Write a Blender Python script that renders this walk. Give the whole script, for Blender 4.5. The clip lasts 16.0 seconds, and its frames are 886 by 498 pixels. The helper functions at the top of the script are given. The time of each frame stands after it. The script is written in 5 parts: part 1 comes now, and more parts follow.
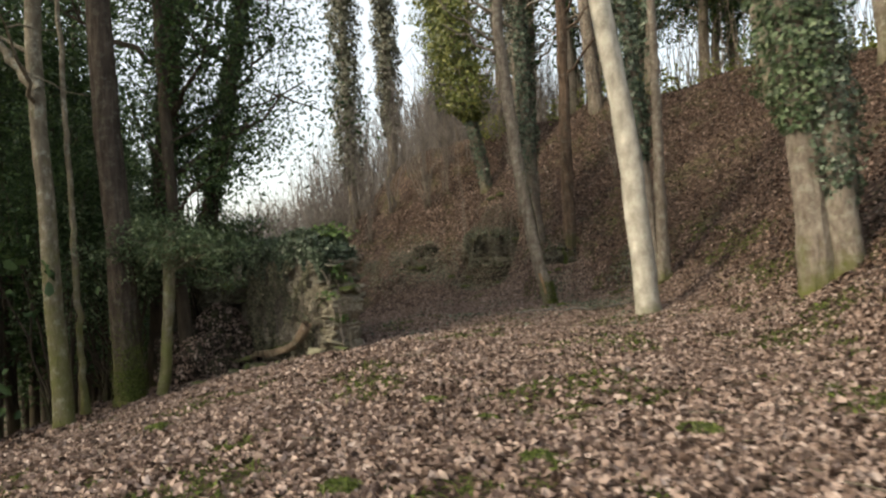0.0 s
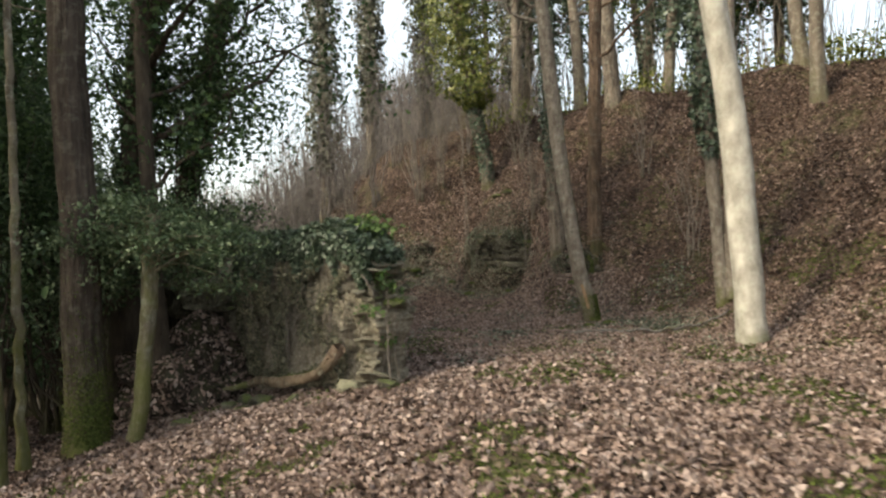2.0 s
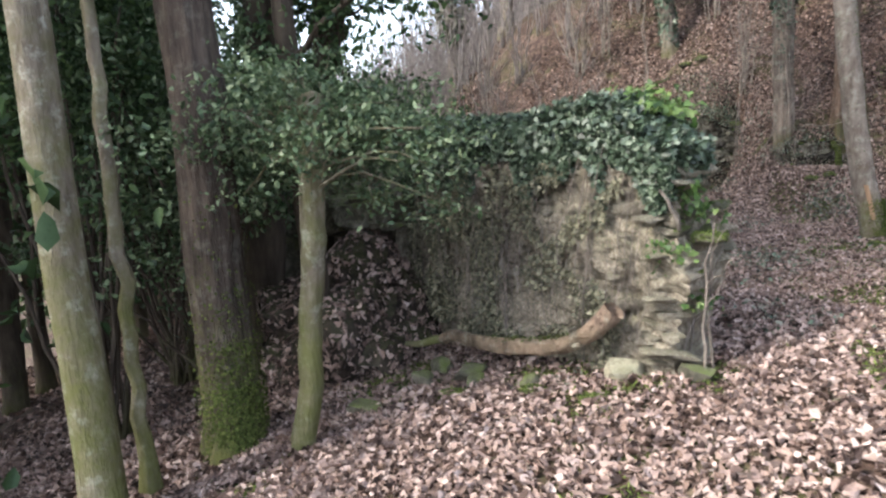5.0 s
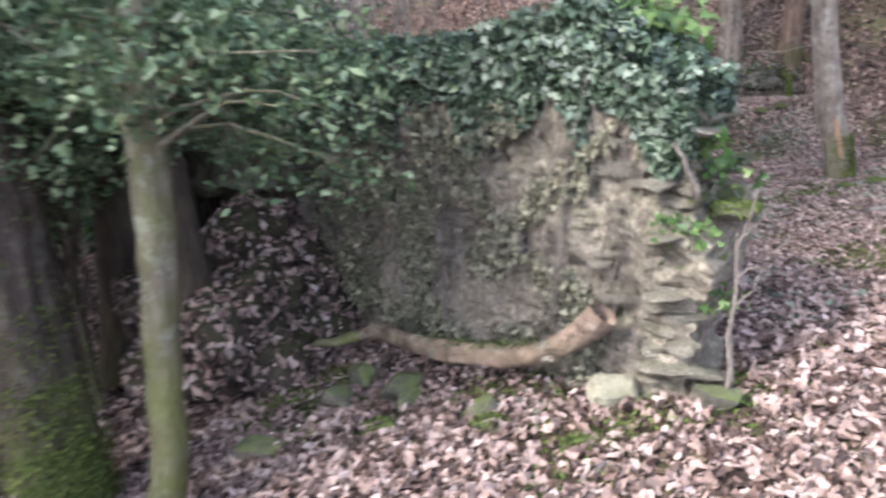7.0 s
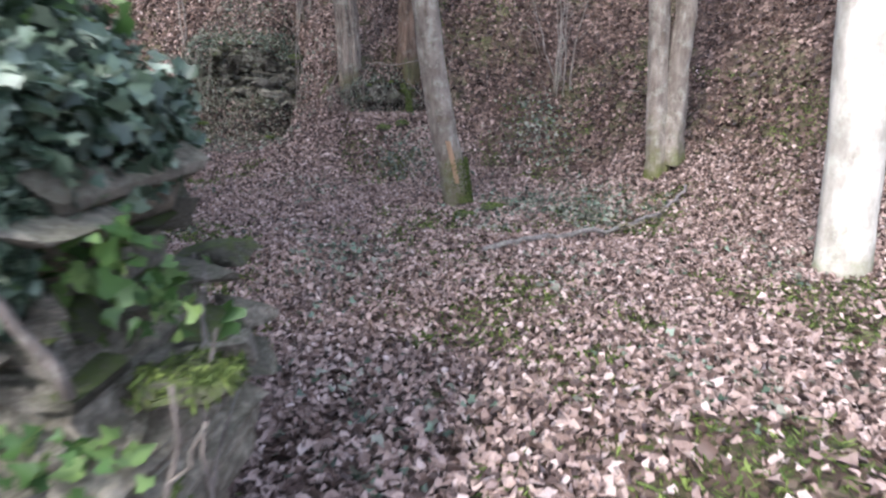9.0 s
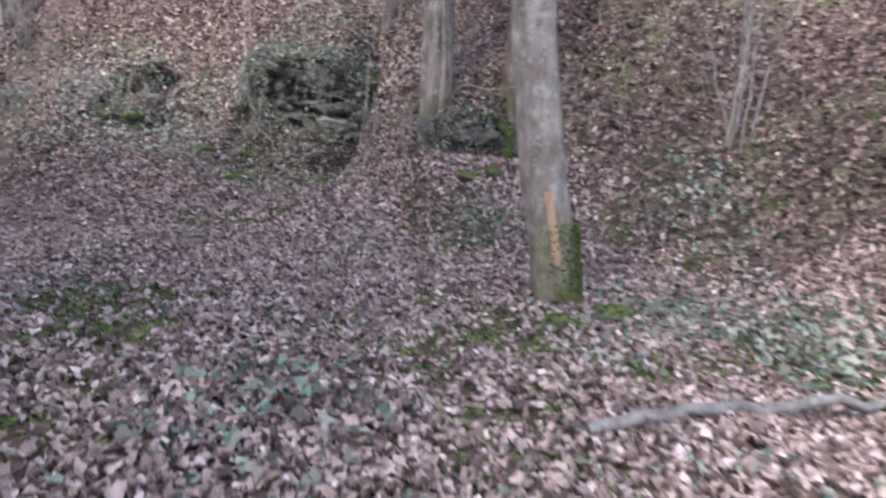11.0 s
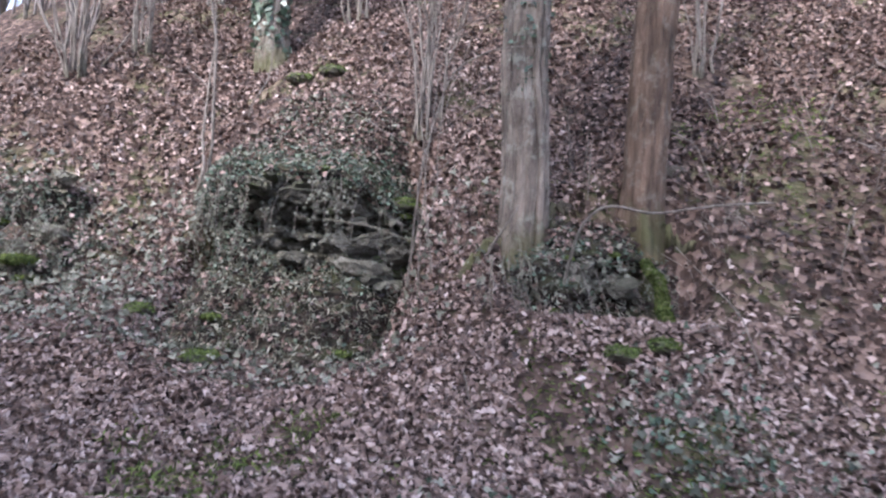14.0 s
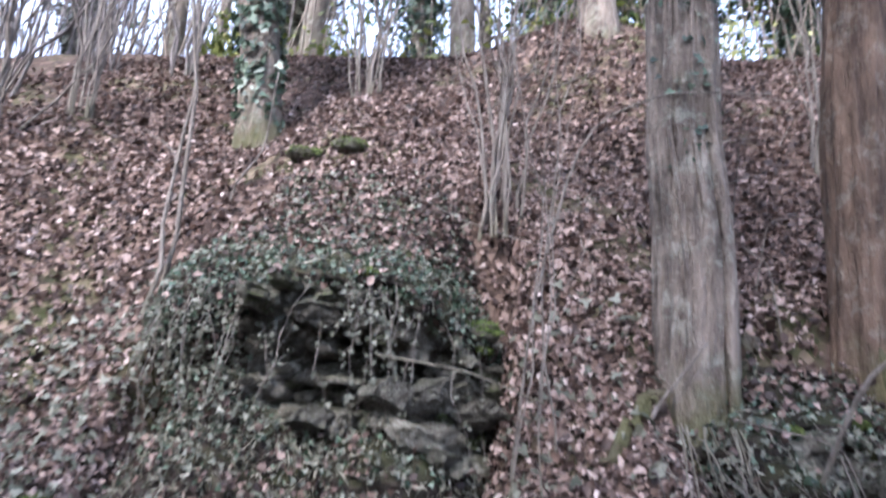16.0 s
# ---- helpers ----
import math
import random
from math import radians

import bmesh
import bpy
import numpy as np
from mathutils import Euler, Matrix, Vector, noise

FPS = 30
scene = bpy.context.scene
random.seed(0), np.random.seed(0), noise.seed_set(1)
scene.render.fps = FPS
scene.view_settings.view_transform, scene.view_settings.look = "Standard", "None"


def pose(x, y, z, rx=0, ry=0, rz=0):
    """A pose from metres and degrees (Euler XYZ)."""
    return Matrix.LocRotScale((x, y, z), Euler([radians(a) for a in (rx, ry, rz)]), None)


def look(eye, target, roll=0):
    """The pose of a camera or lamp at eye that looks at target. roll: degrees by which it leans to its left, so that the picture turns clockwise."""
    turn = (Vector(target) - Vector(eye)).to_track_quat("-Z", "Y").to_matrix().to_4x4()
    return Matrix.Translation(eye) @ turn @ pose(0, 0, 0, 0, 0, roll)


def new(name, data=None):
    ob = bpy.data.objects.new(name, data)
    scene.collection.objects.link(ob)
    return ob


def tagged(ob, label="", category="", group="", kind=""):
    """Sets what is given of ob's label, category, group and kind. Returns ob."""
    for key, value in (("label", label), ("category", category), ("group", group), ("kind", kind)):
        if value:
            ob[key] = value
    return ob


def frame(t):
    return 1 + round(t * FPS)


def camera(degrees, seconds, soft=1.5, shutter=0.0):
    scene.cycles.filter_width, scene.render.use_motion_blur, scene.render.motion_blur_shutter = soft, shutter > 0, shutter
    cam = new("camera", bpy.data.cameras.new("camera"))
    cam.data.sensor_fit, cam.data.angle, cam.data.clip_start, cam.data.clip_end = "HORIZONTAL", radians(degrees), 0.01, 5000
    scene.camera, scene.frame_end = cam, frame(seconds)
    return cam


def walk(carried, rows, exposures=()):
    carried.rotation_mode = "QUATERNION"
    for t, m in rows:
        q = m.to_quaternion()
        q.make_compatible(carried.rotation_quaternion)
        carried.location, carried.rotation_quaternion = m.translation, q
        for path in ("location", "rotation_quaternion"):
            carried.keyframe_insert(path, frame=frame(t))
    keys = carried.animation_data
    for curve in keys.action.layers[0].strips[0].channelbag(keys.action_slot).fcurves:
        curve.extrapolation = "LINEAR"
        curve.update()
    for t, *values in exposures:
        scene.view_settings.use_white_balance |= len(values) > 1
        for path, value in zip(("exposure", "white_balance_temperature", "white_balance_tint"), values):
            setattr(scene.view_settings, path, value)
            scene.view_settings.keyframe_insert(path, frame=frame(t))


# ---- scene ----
cam = camera(68.0, 16.0, 2.3, 0.4)
PATH = [
    (0, (0.725, 0.939, 0.826), (0.61, 2.936, 0.866), -4.2),
    (0.5, (0.221, 1.45, 0.924), (0.108, 3.447, 0.939), -3.8),
    (1, (-0.266, 2.061, 0.968), (-0.274, 4.06, 0.984), -2.9),
    (1.5, (-0.644, 2.639, 0.981), (-0.578, 4.638, 1.008), -2.1),
    (2, (-1.042, 3.353, 1.013), (-0.978, 5.352, 1.041), -2.0),
    (2.5, (-1.472, 4.025, 1.047), (-1.456, 6.025, 1.069), -2.1),
    (3, (-1.768, 4.622, 1.09), (-1.831, 6.621, 1.096), -2.0),
    (3.5, (-1.987, 5.148, 1.102), (-2.119, 7.143, 1.033), -2.0),
    (4, (-2.226, 5.616, 1.14), (-2.41, 7.601, 0.975), -2.3),
    (4.5, (-2.454, 6.01, 1.167), (-2.678, 7.984, 0.929), -2.4),
    (4.7, (-2.539, 6.16, 1.199), (-2.779, 8.127, 0.93), -2.6),
    (6.8, (-2.876, 7.622, 1.268), (-2.984, 9.554, 0.764), -3.2),
    (7, (-2.788, 7.859, 1.231), (-2.796, 9.79, 0.71), -3.2),
    (7.5, (-2.626, 8.331, 1.203), (-2.28, 10.222, 0.652), -2.7),
    (8, (-2.316, 8.776, 1.166), (-1.655, 10.584, 0.622), -2.5),
    (8.5, (-1.947, 9.147, 1.273), (-1.092, 10.862, 0.699), -0.8),
    (8.7, (-1.794, 9.277, 1.253), (-0.873, 10.965, 0.701), 0.1),
    (10.8, (0.063, 11.884, 0.655), (0.761, 13.727, 0.311), 4.0),
    (11, (0.108, 12.129, 0.684), (0.721, 14.005, 0.358), 4.4),
    (11.5, (0.161, 12.659, 0.745), (0.634, 14.585, 0.492), 4.7),
    (12, (0.061, 13.235, 0.725), (0.533, 15.173, 0.579), 5.1),
    (12.5, (-0.092, 13.656, 0.733), (0.431, 15.586, 0.677), 4.6),
    (13, (-0.357, 14.186, 0.761), (0.318, 16.069, 0.758), 3.9),
    (13.5, (-0.438, 14.789, 0.786), (0.371, 16.617, 0.822), 3.3),
    (14, (-0.427, 15.476, 0.767), (0.453, 17.27, 0.845), 3.3),
    (14.5, (-0.46, 16.079, 0.76), (0.449, 17.858, 0.858), 3.7),
    (15, (-0.405, 16.668, 0.797), (0.502, 18.447, 0.913), 4.0),
    (15.5, (-0.319, 17.173, 0.896), (0.584, 18.947, 1.098), 4.2),
    (16, (-0.388, 17.706, 0.95), (0.627, 19.368, 1.407), 4.1),
]
EXPOSURES = [(0, 1.42, 7250, 4), (2.5, 1.74, 6950, 3), (4.5, 2.45, 6150, 8), (7.0, 2.96, 5600, 15), (8.7, 2.55, 5450, 14), (11.0, 2.94, 5350, 18), (13.0, 2.87, 5350, 18), (16.0, 3.0, 5200, 17)]
walk(cam, [(t, look(eye, target, roll)) for t, eye, target, roll in PATH], EXPOSURES)

# ---- world, sun ----
SUN_AZ, SUN_EL = radians(240), radians(42)
world = bpy.data.worlds.new("sky")
scene.world = world
world.use_nodes = True
wn = world.node_tree
sky = wn.nodes.new("ShaderNodeTexSky")
sky.sky_type = "NISHITA"
sky.sun_disc = False
sky.sun_elevation = SUN_EL
sky.sun_rotation = SUN_AZ
sky.air_density, sky.dust_density, sky.ozone_density = 1.0, 4.0, 1.0
veil = wn.nodes.new("ShaderNodeMix")  # thin high cloud over the blue
veil.data_type = "RGBA"
veil.inputs["Factor"].default_value = 0.5
wn.links.new(sky.outputs[0], veil.inputs[6])
veil.inputs[7].default_value = (3.5, 3.5, 3.6, 1)
wn.links.new(veil.outputs[2], wn.nodes["Background"].inputs[0])
wn.nodes["Background"].inputs[1].default_value = 0.15
sun = new("sun", bpy.data.lights.new("sun", "SUN"))
sun.data.energy, sun.data.angle, sun.data.color = 1.25, radians(8), (1.0, 0.9, 0.76)
to_sun = Vector((math.sin(SUN_AZ) * math.cos(SUN_EL), math.cos(SUN_AZ) * math.cos(SUN_EL), math.sin(SUN_EL)))
sun.matrix_world = look(to_sun * 60, (0, 0, 0))

RNG = np.random.default_rng(7)


# ---- materials ----
def mat(name):
    m = bpy.data.materials.new(name)
    m.use_nodes = True
    return m, m.node_tree, m.node_tree.nodes["Principled BSDF"]


def ramp(nt, stops, src):
    r = nt.nodes.new("ShaderNodeValToRGB")
    r.color_ramp.elements[0].position, r.color_ramp.elements[0].color = stops[0][0], (*stops[0][1], 1)
    r.color_ramp.elements[1].position, r.color_ramp.elements[1].color = stops[-1][0], (*stops[-1][1], 1)
    for p, c in stops[1:-1]:
        r.color_ramp.elements.new(p).color = (*c, 1)
    nt.links.new(src, r.inputs[0])
    return r.outputs[0]


def noise_node(nt, scale, detail=4, rough=0.6, stretch=(1, 1, 1), coord="Object"):
    tc = nt.nodes.new("ShaderNodeTexCoord")
    mp = nt.nodes.new("ShaderNodeMapping")
    mp.inputs["Scale"].default_value = stretch
    nt.links.new(tc.outputs[coord], mp.inputs[0])
    n = nt.nodes.new("ShaderNodeTexNoise")
    n.inputs["Scale"].default_value, n.inputs["Detail"].default_value, n.inputs["Roughness"].default_value = scale, detail, rough
    nt.links.new(mp.outputs[0], n.inputs[0])
    return n.outputs[0]


def mix(nt, fac, a, b):
    m = nt.nodes.new("ShaderNodeMix")
    m.data_type = "RGBA"
    for sock, v in ((m.inputs[0], fac), (m.inputs[6], a), (m.inputs[7], b)):
        if isinstance(v, tuple):
            sock.default_value = (*v, 1)
        elif isinstance(v, (int, float)):
            sock.default_value = v
        else:
            nt.links.new(v, sock)
    return m.outputs[2]


def bump(nt, p, height, strength, dist):
    b = nt.nodes.new("ShaderNodeBump")
    b.inputs["Strength"].default_value, b.inputs["Distance"].default_value = strength, dist
    nt.links.new(height, b.inputs["Height"])
    nt.links.new(b.outputs[0], p.inputs["Normal"])


def band(nt, src, lo, hi):
    r = nt.nodes.new("ShaderNodeMapRange")
    r.inputs[1].default_value, r.inputs[2].default_value = lo, hi
    nt.links.new(src, r.inputs[0])
    return r.outputs[0]


def times(nt, a, b, op="MULTIPLY"):
    m = nt.nodes.new("ShaderNodeMath")
    m.operation = op
    for sock, v in zip(m.inputs, (a, b)):
        if isinstance(v, (int, float)):
            sock.default_value = v
        else:
            nt.links.new(v, sock)
    return m.outputs[0]


def bark(name, dark, light, moss=0.5, moss_top=1.2, scale=9, lichen=0.0, stretch=0.22, depth=0.02):
    """Bark with long furrows; moss spreads up from the foot in uneven patches."""
    m, nt, p = mat(name)
    n = noise_node(nt, scale, 6, 0.65, (1, 1, stretch))
    col = ramp(nt, [(0.3, dark), (0.5, tuple((a + b) / 2 for a, b in zip(dark, light))), (0.7, light)], n)
    big = noise_node(nt, 2.3, 3, 0.6)
    col = mix(nt, times(nt, band(nt, big, 0.4, 0.7), 0.45), col, tuple(c * 0.55 for c in dark))
    if lichen:
        l = noise_node(nt, 8, 6, 0.75)
        col = mix(nt, times(nt, band(nt, l, 0.52, 0.62), lichen), col, (0.42, 0.43, 0.36))
    tc = nt.nodes.new("ShaderNodeTexCoord")
    sp = nt.nodes.new("ShaderNodeSeparateXYZ")
    nt.links.new(tc.outputs["Object"], sp.inputs[0])
    low = band(nt, sp.outputs[2], moss_top, -0.1)
    mo = noise_node(nt, 3.5, 5, 0.7)
    fac = times(nt, band(nt, times(nt, mo, times(nt, low, 0.38), "ADD"), 0.6, 0.9), moss)
    col = mix(nt, fac, col, (0.08, 0.085, 0.024))
    nt.links.new(col, p.inputs["Base Color"])
    p.inputs["Roughness"].default_value = 0.9
    p.inputs["Specular IOR Level"].default_value = 0.2
    fine = noise_node(nt, scale * 4, 3, 0.7, (1, 1, stretch * 1.5))
    bump(nt, p, times(nt, n, times(nt, fine, 0.5), "ADD"), 1.0, depth * 1.8)
    return m


def leafy(name, stops, rough=0.55, back=0.25, spec=0.4):
    """Leaves of many tints; each leaf takes its own."""
    m, nt, p = mat(name)
    g = nt.nodes.new("ShaderNodeNewGeometry")
    col = ramp(nt, stops, g.outputs["Random Per Island"])
    n = noise_node(nt, 40, 2, 0.6)
    col = mix(nt, times(nt, band(nt, n, 0.45, 0.75), 0.35), col, tuple(c * 0.5 for c in stops[0][1]))
    nt.links.new(col, p.inputs["Base Color"])
    p.inputs["Roughness"].default_value = rough
    p.inputs["Specular IOR Level"].default_value = spec
    if back:
        t = nt.nodes.new("ShaderNodeBsdfTranslucent")
        nt.links.new(col, t.inputs[0])
        a = nt.nodes.new("ShaderNodeMixShader")
        a.inputs[0].default_value = back
        nt.links.new(p.outputs[0], a.inputs[1])
        nt.links.new(t.outputs[0], a.inputs[2])
        nt.links.new(a.outputs[0], nt.nodes["Material Output"].inputs[0])
    return m


def ground_material():
    m, nt, p = mat("leaf_strewn_soil")
    tc = nt.nodes.new("ShaderNodeTexCoord")
    v = nt.nodes.new("ShaderNodeTexVoronoi")
    v.inputs["Scale"].default_value = 17
    v.inputs["Randomness"].default_value = 1.0
    nt.links.new(tc.outputs["Object"], v.inputs["Vector"])
    sep = nt.nodes.new("ShaderNodeSeparateColor")
    nt.links.new(v.outputs["Color"], sep.inputs[0])
    col = ramp(nt, [(0.0, (0.012, 0.008, 0.006)), (0.4, (0.034, 0.022, 0.017)), (0.75, (0.075, 0.05, 0.038)), (1.0, (0.17, 0.12, 0.096))], sep.outputs[0])
    big = noise_node(nt, 0.7, 5, 0.65)
    col = mix(nt, times(nt, band(nt, big, 0.45, 0.68), 0.55), col, (0.06, 0.04, 0.028))
    g1 = noise_node(nt, 0.9, 6, 0.7)
    g2 = noise_node(nt, 6.0, 4, 0.7)
    fac = band(nt, times(nt, g1, times(nt, g2, 0.4), "ADD"), 0.7, 0.82)
    col = mix(nt, times(nt, fac, 0.3), col, (0.06, 0.08, 0.02))
    nt.links.new(col, p.inputs["Base Color"])
    p.inputs["Roughness"].default_value = 0.95
    p.inputs["Specular IOR Level"].default_value = 0.15
    bump(nt, p, v.outputs["Distance"], 0.9, 0.03)
    return m


def stone_material(name, a, b, moss=0.4, grain=9):
    m, nt, p = mat(name)
    n = noise_node(nt, grain, 9, 0.78)
    col = ramp(nt, [(0.32, tuple(c * 0.5 for c in a)), (0.46, a), (0.68, b)], n)
    oi = nt.nodes.new("ShaderNodeObjectInfo")
    col = mix(nt, times(nt, oi.outputs["Random"], 0.45), col, tuple(c * 0.55 for c in a))
    s = noise_node(nt, 2.1, 5, 0.7)
    col = mix(nt, times(nt, band(nt, s, 0.52, 0.66), 0.5), col, (0.07, 0.062, 0.045))
    g = nt.nodes.new("ShaderNodeNewGeometry")
    sp = nt.nodes.new("ShaderNodeSeparateXYZ")
    nt.links.new(g.outputs["Normal"], sp.inputs[0])
    mo = noise_node(nt, 4, 5, 0.7)
    fac = band(nt, times(nt, mo, times(nt, sp.outputs[2], 0.25), "ADD"), 0.56, 0.86)
    col = mix(nt, times(nt, fac, moss), col, (0.075, 0.1, 0.02))
    nt.links.new(col, p.inputs["Base Color"])
    p.inputs["Roughness"].default_value = 0.93
    p.inputs["Specular IOR Level"].default_value = 0.2
    bump(nt, p, n, 0.9, 0.03)
    return m


SOIL = ground_material()
LITTER = leafy("dead_leaves", [(0.0, (0.035, 0.022, 0.017)), (0.22, (0.115, 0.076, 0.06)), (0.5, (0.25, 0.178, 0.148)), (0.85, (0.34, 0.255, 0.217)), (1.0, (0.45, 0.365, 0.325))], 0.6, 0.15, 0.35)
# Darker copy of the dead leaves; puts the hillside's shade into colour.
SHADED_LITTER = leafy("shaded_dead_leaves", [(0.0, (0.022, 0.013, 0.01)), (0.4, (0.07, 0.043, 0.032)), (0.8, (0.165, 0.108, 0.084)), (1.0, (0.34, 0.25, 0.21))], 0.6, 0.15, 0.35)
IVY = leafy("ivy_leaves", [(0.0, (0.013, 0.022, 0.012)), (0.35, (0.034, 0.056, 0.031)), (0.75, (0.085, 0.122, 0.078)), (1.0, (0.2, 0.24, 0.17))], 0.45, 0.2, 0.4)
IVY_LIGHT = leafy("sunny_ivy_leaves", [(0.0, (0.05, 0.07, 0.015)), (0.5, (0.14, 0.165, 0.035)), (1.0, (0.27, 0.27, 0.08))], 0.45, 0.3, 0.4)
IVY_GREY = leafy("dusty_ivy_leaves", [(0.0, (0.045, 0.048, 0.03)), (0.5, (0.13, 0.13, 0.095)), (1.0, (0.25, 0.245, 0.19))], 0.55, 0.3, 0.35)
HOLLY = leafy("holly_leaves", [(0.0, (0.025, 0.045, 0.02)), (0.5, (0.075, 0.12, 0.055)), (1.0, (0.2, 0.25, 0.14))], 0.5, 0.3, 0.35)
EVERGREEN = leafy("evergreen_leaves", [(0.0, (0.017, 0.036, 0.013)), (0.6, (0.042, 0.078, 0.028)), (1.0, (0.1, 0.155, 0.055))], 0.55, 0.3, 0.3)
MOSS = leafy("moss_and_grass", [(0.0, (0.03, 0.045, 0.012)), (0.5, (0.085, 0.118, 0.026)), (1.0, (0.17, 0.21, 0.055))], 0.8, 0.3, 0.2)
WEED = leafy("grey_dry_weeds", [(0.0, (0.1, 0.09, 0.065)), (0.5, (0.22, 0.205, 0.15)), (1.0, (0.4, 0.37, 0.29))], 0.8, 0.2, 0.2)
BARK_FIR = bark("reddish_furrowed_bark", (0.026, 0.02, 0.016), (0.1, 0.079, 0.062), 0.9, 1.5, 14, 0.1, 0.15, 0.03)
BARK_DARK = bark("dark_bark", (0.03, 0.024, 0.018), (0.1, 0.08, 0.06), 0.5, 1.0, 11)
BARK_MOSSY = bark("mossy_grey_bark", (0.07, 0.058, 0.042), (0.23, 0.2, 0.15), 0.9, 5.0, 11, 0.4)
BARK_PALE = bark("pale_smooth_bark", (0.2, 0.183, 0.152), (0.54, 0.505, 0.44), 0.7, 0.5, 5, 0.4, 0.5, 0.008)
BARK_GREY = bark("grey_lichen_bark", (0.085, 0.066, 0.05), (0.25, 0.215, 0.18), 1.0, 0.8, 14, 0.25, 0.4, 0.012)
BARK_BROWN = bark("brown_peeling_bark", (0.05, 0.039, 0.031), (0.3, 0.246, 0.198), 0.6, 0.5, 12, 0.3, 0.25, 0.04)
BARK_FAR = bark("distant_grey_brown_bark", (0.09, 0.072, 0.056), (0.24, 0.2, 0.16), 0.4, 1.5, 7, 0.3)
TWIG = bark("pale_twig_bark", (0.09, 0.075, 0.062), (0.28, 0.24, 0.205), 0.3, 0.4, 20, 0.2)
BARK_RED = bark("reddish_brown_bark", (0.03, 0.02, 0.015), (0.2, 0.138, 0.098), 0.5, 0.4, 12, 0.15, 0.2, 0.04)
FRESH_IVY = leafy("fresh_ivy_leaves", [(0.0, (0.025, 0.055, 0.012)), (0.5, (0.06, 0.115, 0.025)), (1.0, (0.14, 0.2, 0.06))], 0.5, 0.3, 0.3)
BRUSH = bark("grey_brush_bark", (0.085, 0.074, 0.068), (0.24, 0.21, 0.2), 0.2, 0.3, 20, 0.2)
LOGWOOD = bark("dead_log_wood", (0.045, 0.03, 0.024), (0.36, 0.265, 0.19), 0.15, 0.1, 6, 0.3, 0.8, 0.03)
SCAR = bark("bare_wood", (0.2, 0.12, 0.07), (0.36, 0.24, 0.15), 0.0, 0.1, 9)
STONE = stone_material("weathered_rubble_stone", (0.17, 0.152, 0.118), (0.46, 0.42, 0.335), 0.3)
CORE = stone_material("crumbling_mortar", (0.17, 0.148, 0.112), (0.46, 0.41, 0.32), 0.25, 22)
MOSSY_STONE = stone_material("mossy_stone", (0.08, 0.075, 0.055), (0.24, 0.22, 0.17), 1.0)
PALE_STONE = stone_material("pale_limestone", (0.26, 0.24, 0.17), (0.5, 0.47, 0.36), 0.3)
# Dark earth, toned near black to paint in some of the hollows' shade.
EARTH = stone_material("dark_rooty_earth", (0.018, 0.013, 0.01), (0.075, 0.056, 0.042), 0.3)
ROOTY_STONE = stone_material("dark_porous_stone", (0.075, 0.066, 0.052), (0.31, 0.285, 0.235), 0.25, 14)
MOSS_LEAF = leafy("moss_fronds", [(0.0, (0.025, 0.035, 0.01)), (0.5, (0.065, 0.085, 0.022)), (1.0, (0.13, 0.15, 0.045))], 0.9, 0.2, 0.1)
WALL_WEED = leafy("small_creeper_leaves", [(0.0, (0.06, 0.058, 0.036)), (0.5, (0.14, 0.138, 0.09)), (1.0, (0.31, 0.295, 0.2))], 0.6, 0.2, 0.3)


# ---- mesh tools ----
def smooth(a, b, v):
    t = np.clip((v - a) / (b - a), 0, 1)
    return t * t * (3 - 2 * t)


def softplus(v, k):
    return np.logaddexp(0, v / k) * k


def bumps(x, y):
    return (0.04 * np.sin(1.7 * x + 0.6 * y) * np.sin(1.3 * y - 0.4 * x) + 0.025 * np.sin(3.9 * x - 1.1 * y + 1) * np.sin(3.3 * y + 0.8 * x)
            + 0.012 * np.sin(9.1 * x + 2.0 * y) * np.sin(8.3 * y - 3.0 * x + 2))


def hump(x, y, cx, cy, rx, ry, turn=0.0):
    c, s = math.cos(turn), math.sin(turn)
    u, w = (x - cx) * c + (y - cy) * s, -(x - cx) * s + (y - cy) * c
    return np.exp(-(u / rx) ** 2 - (w / ry) ** 2)


# steep faces cut into the bank: place, turn, half width, depth, level of the floor before them
CUTS = ((0.76, 20.89, -37, 1.12, 0.75, 0.02), (2.75, 19.22, -24, 0.8, 0.32, 0.5))


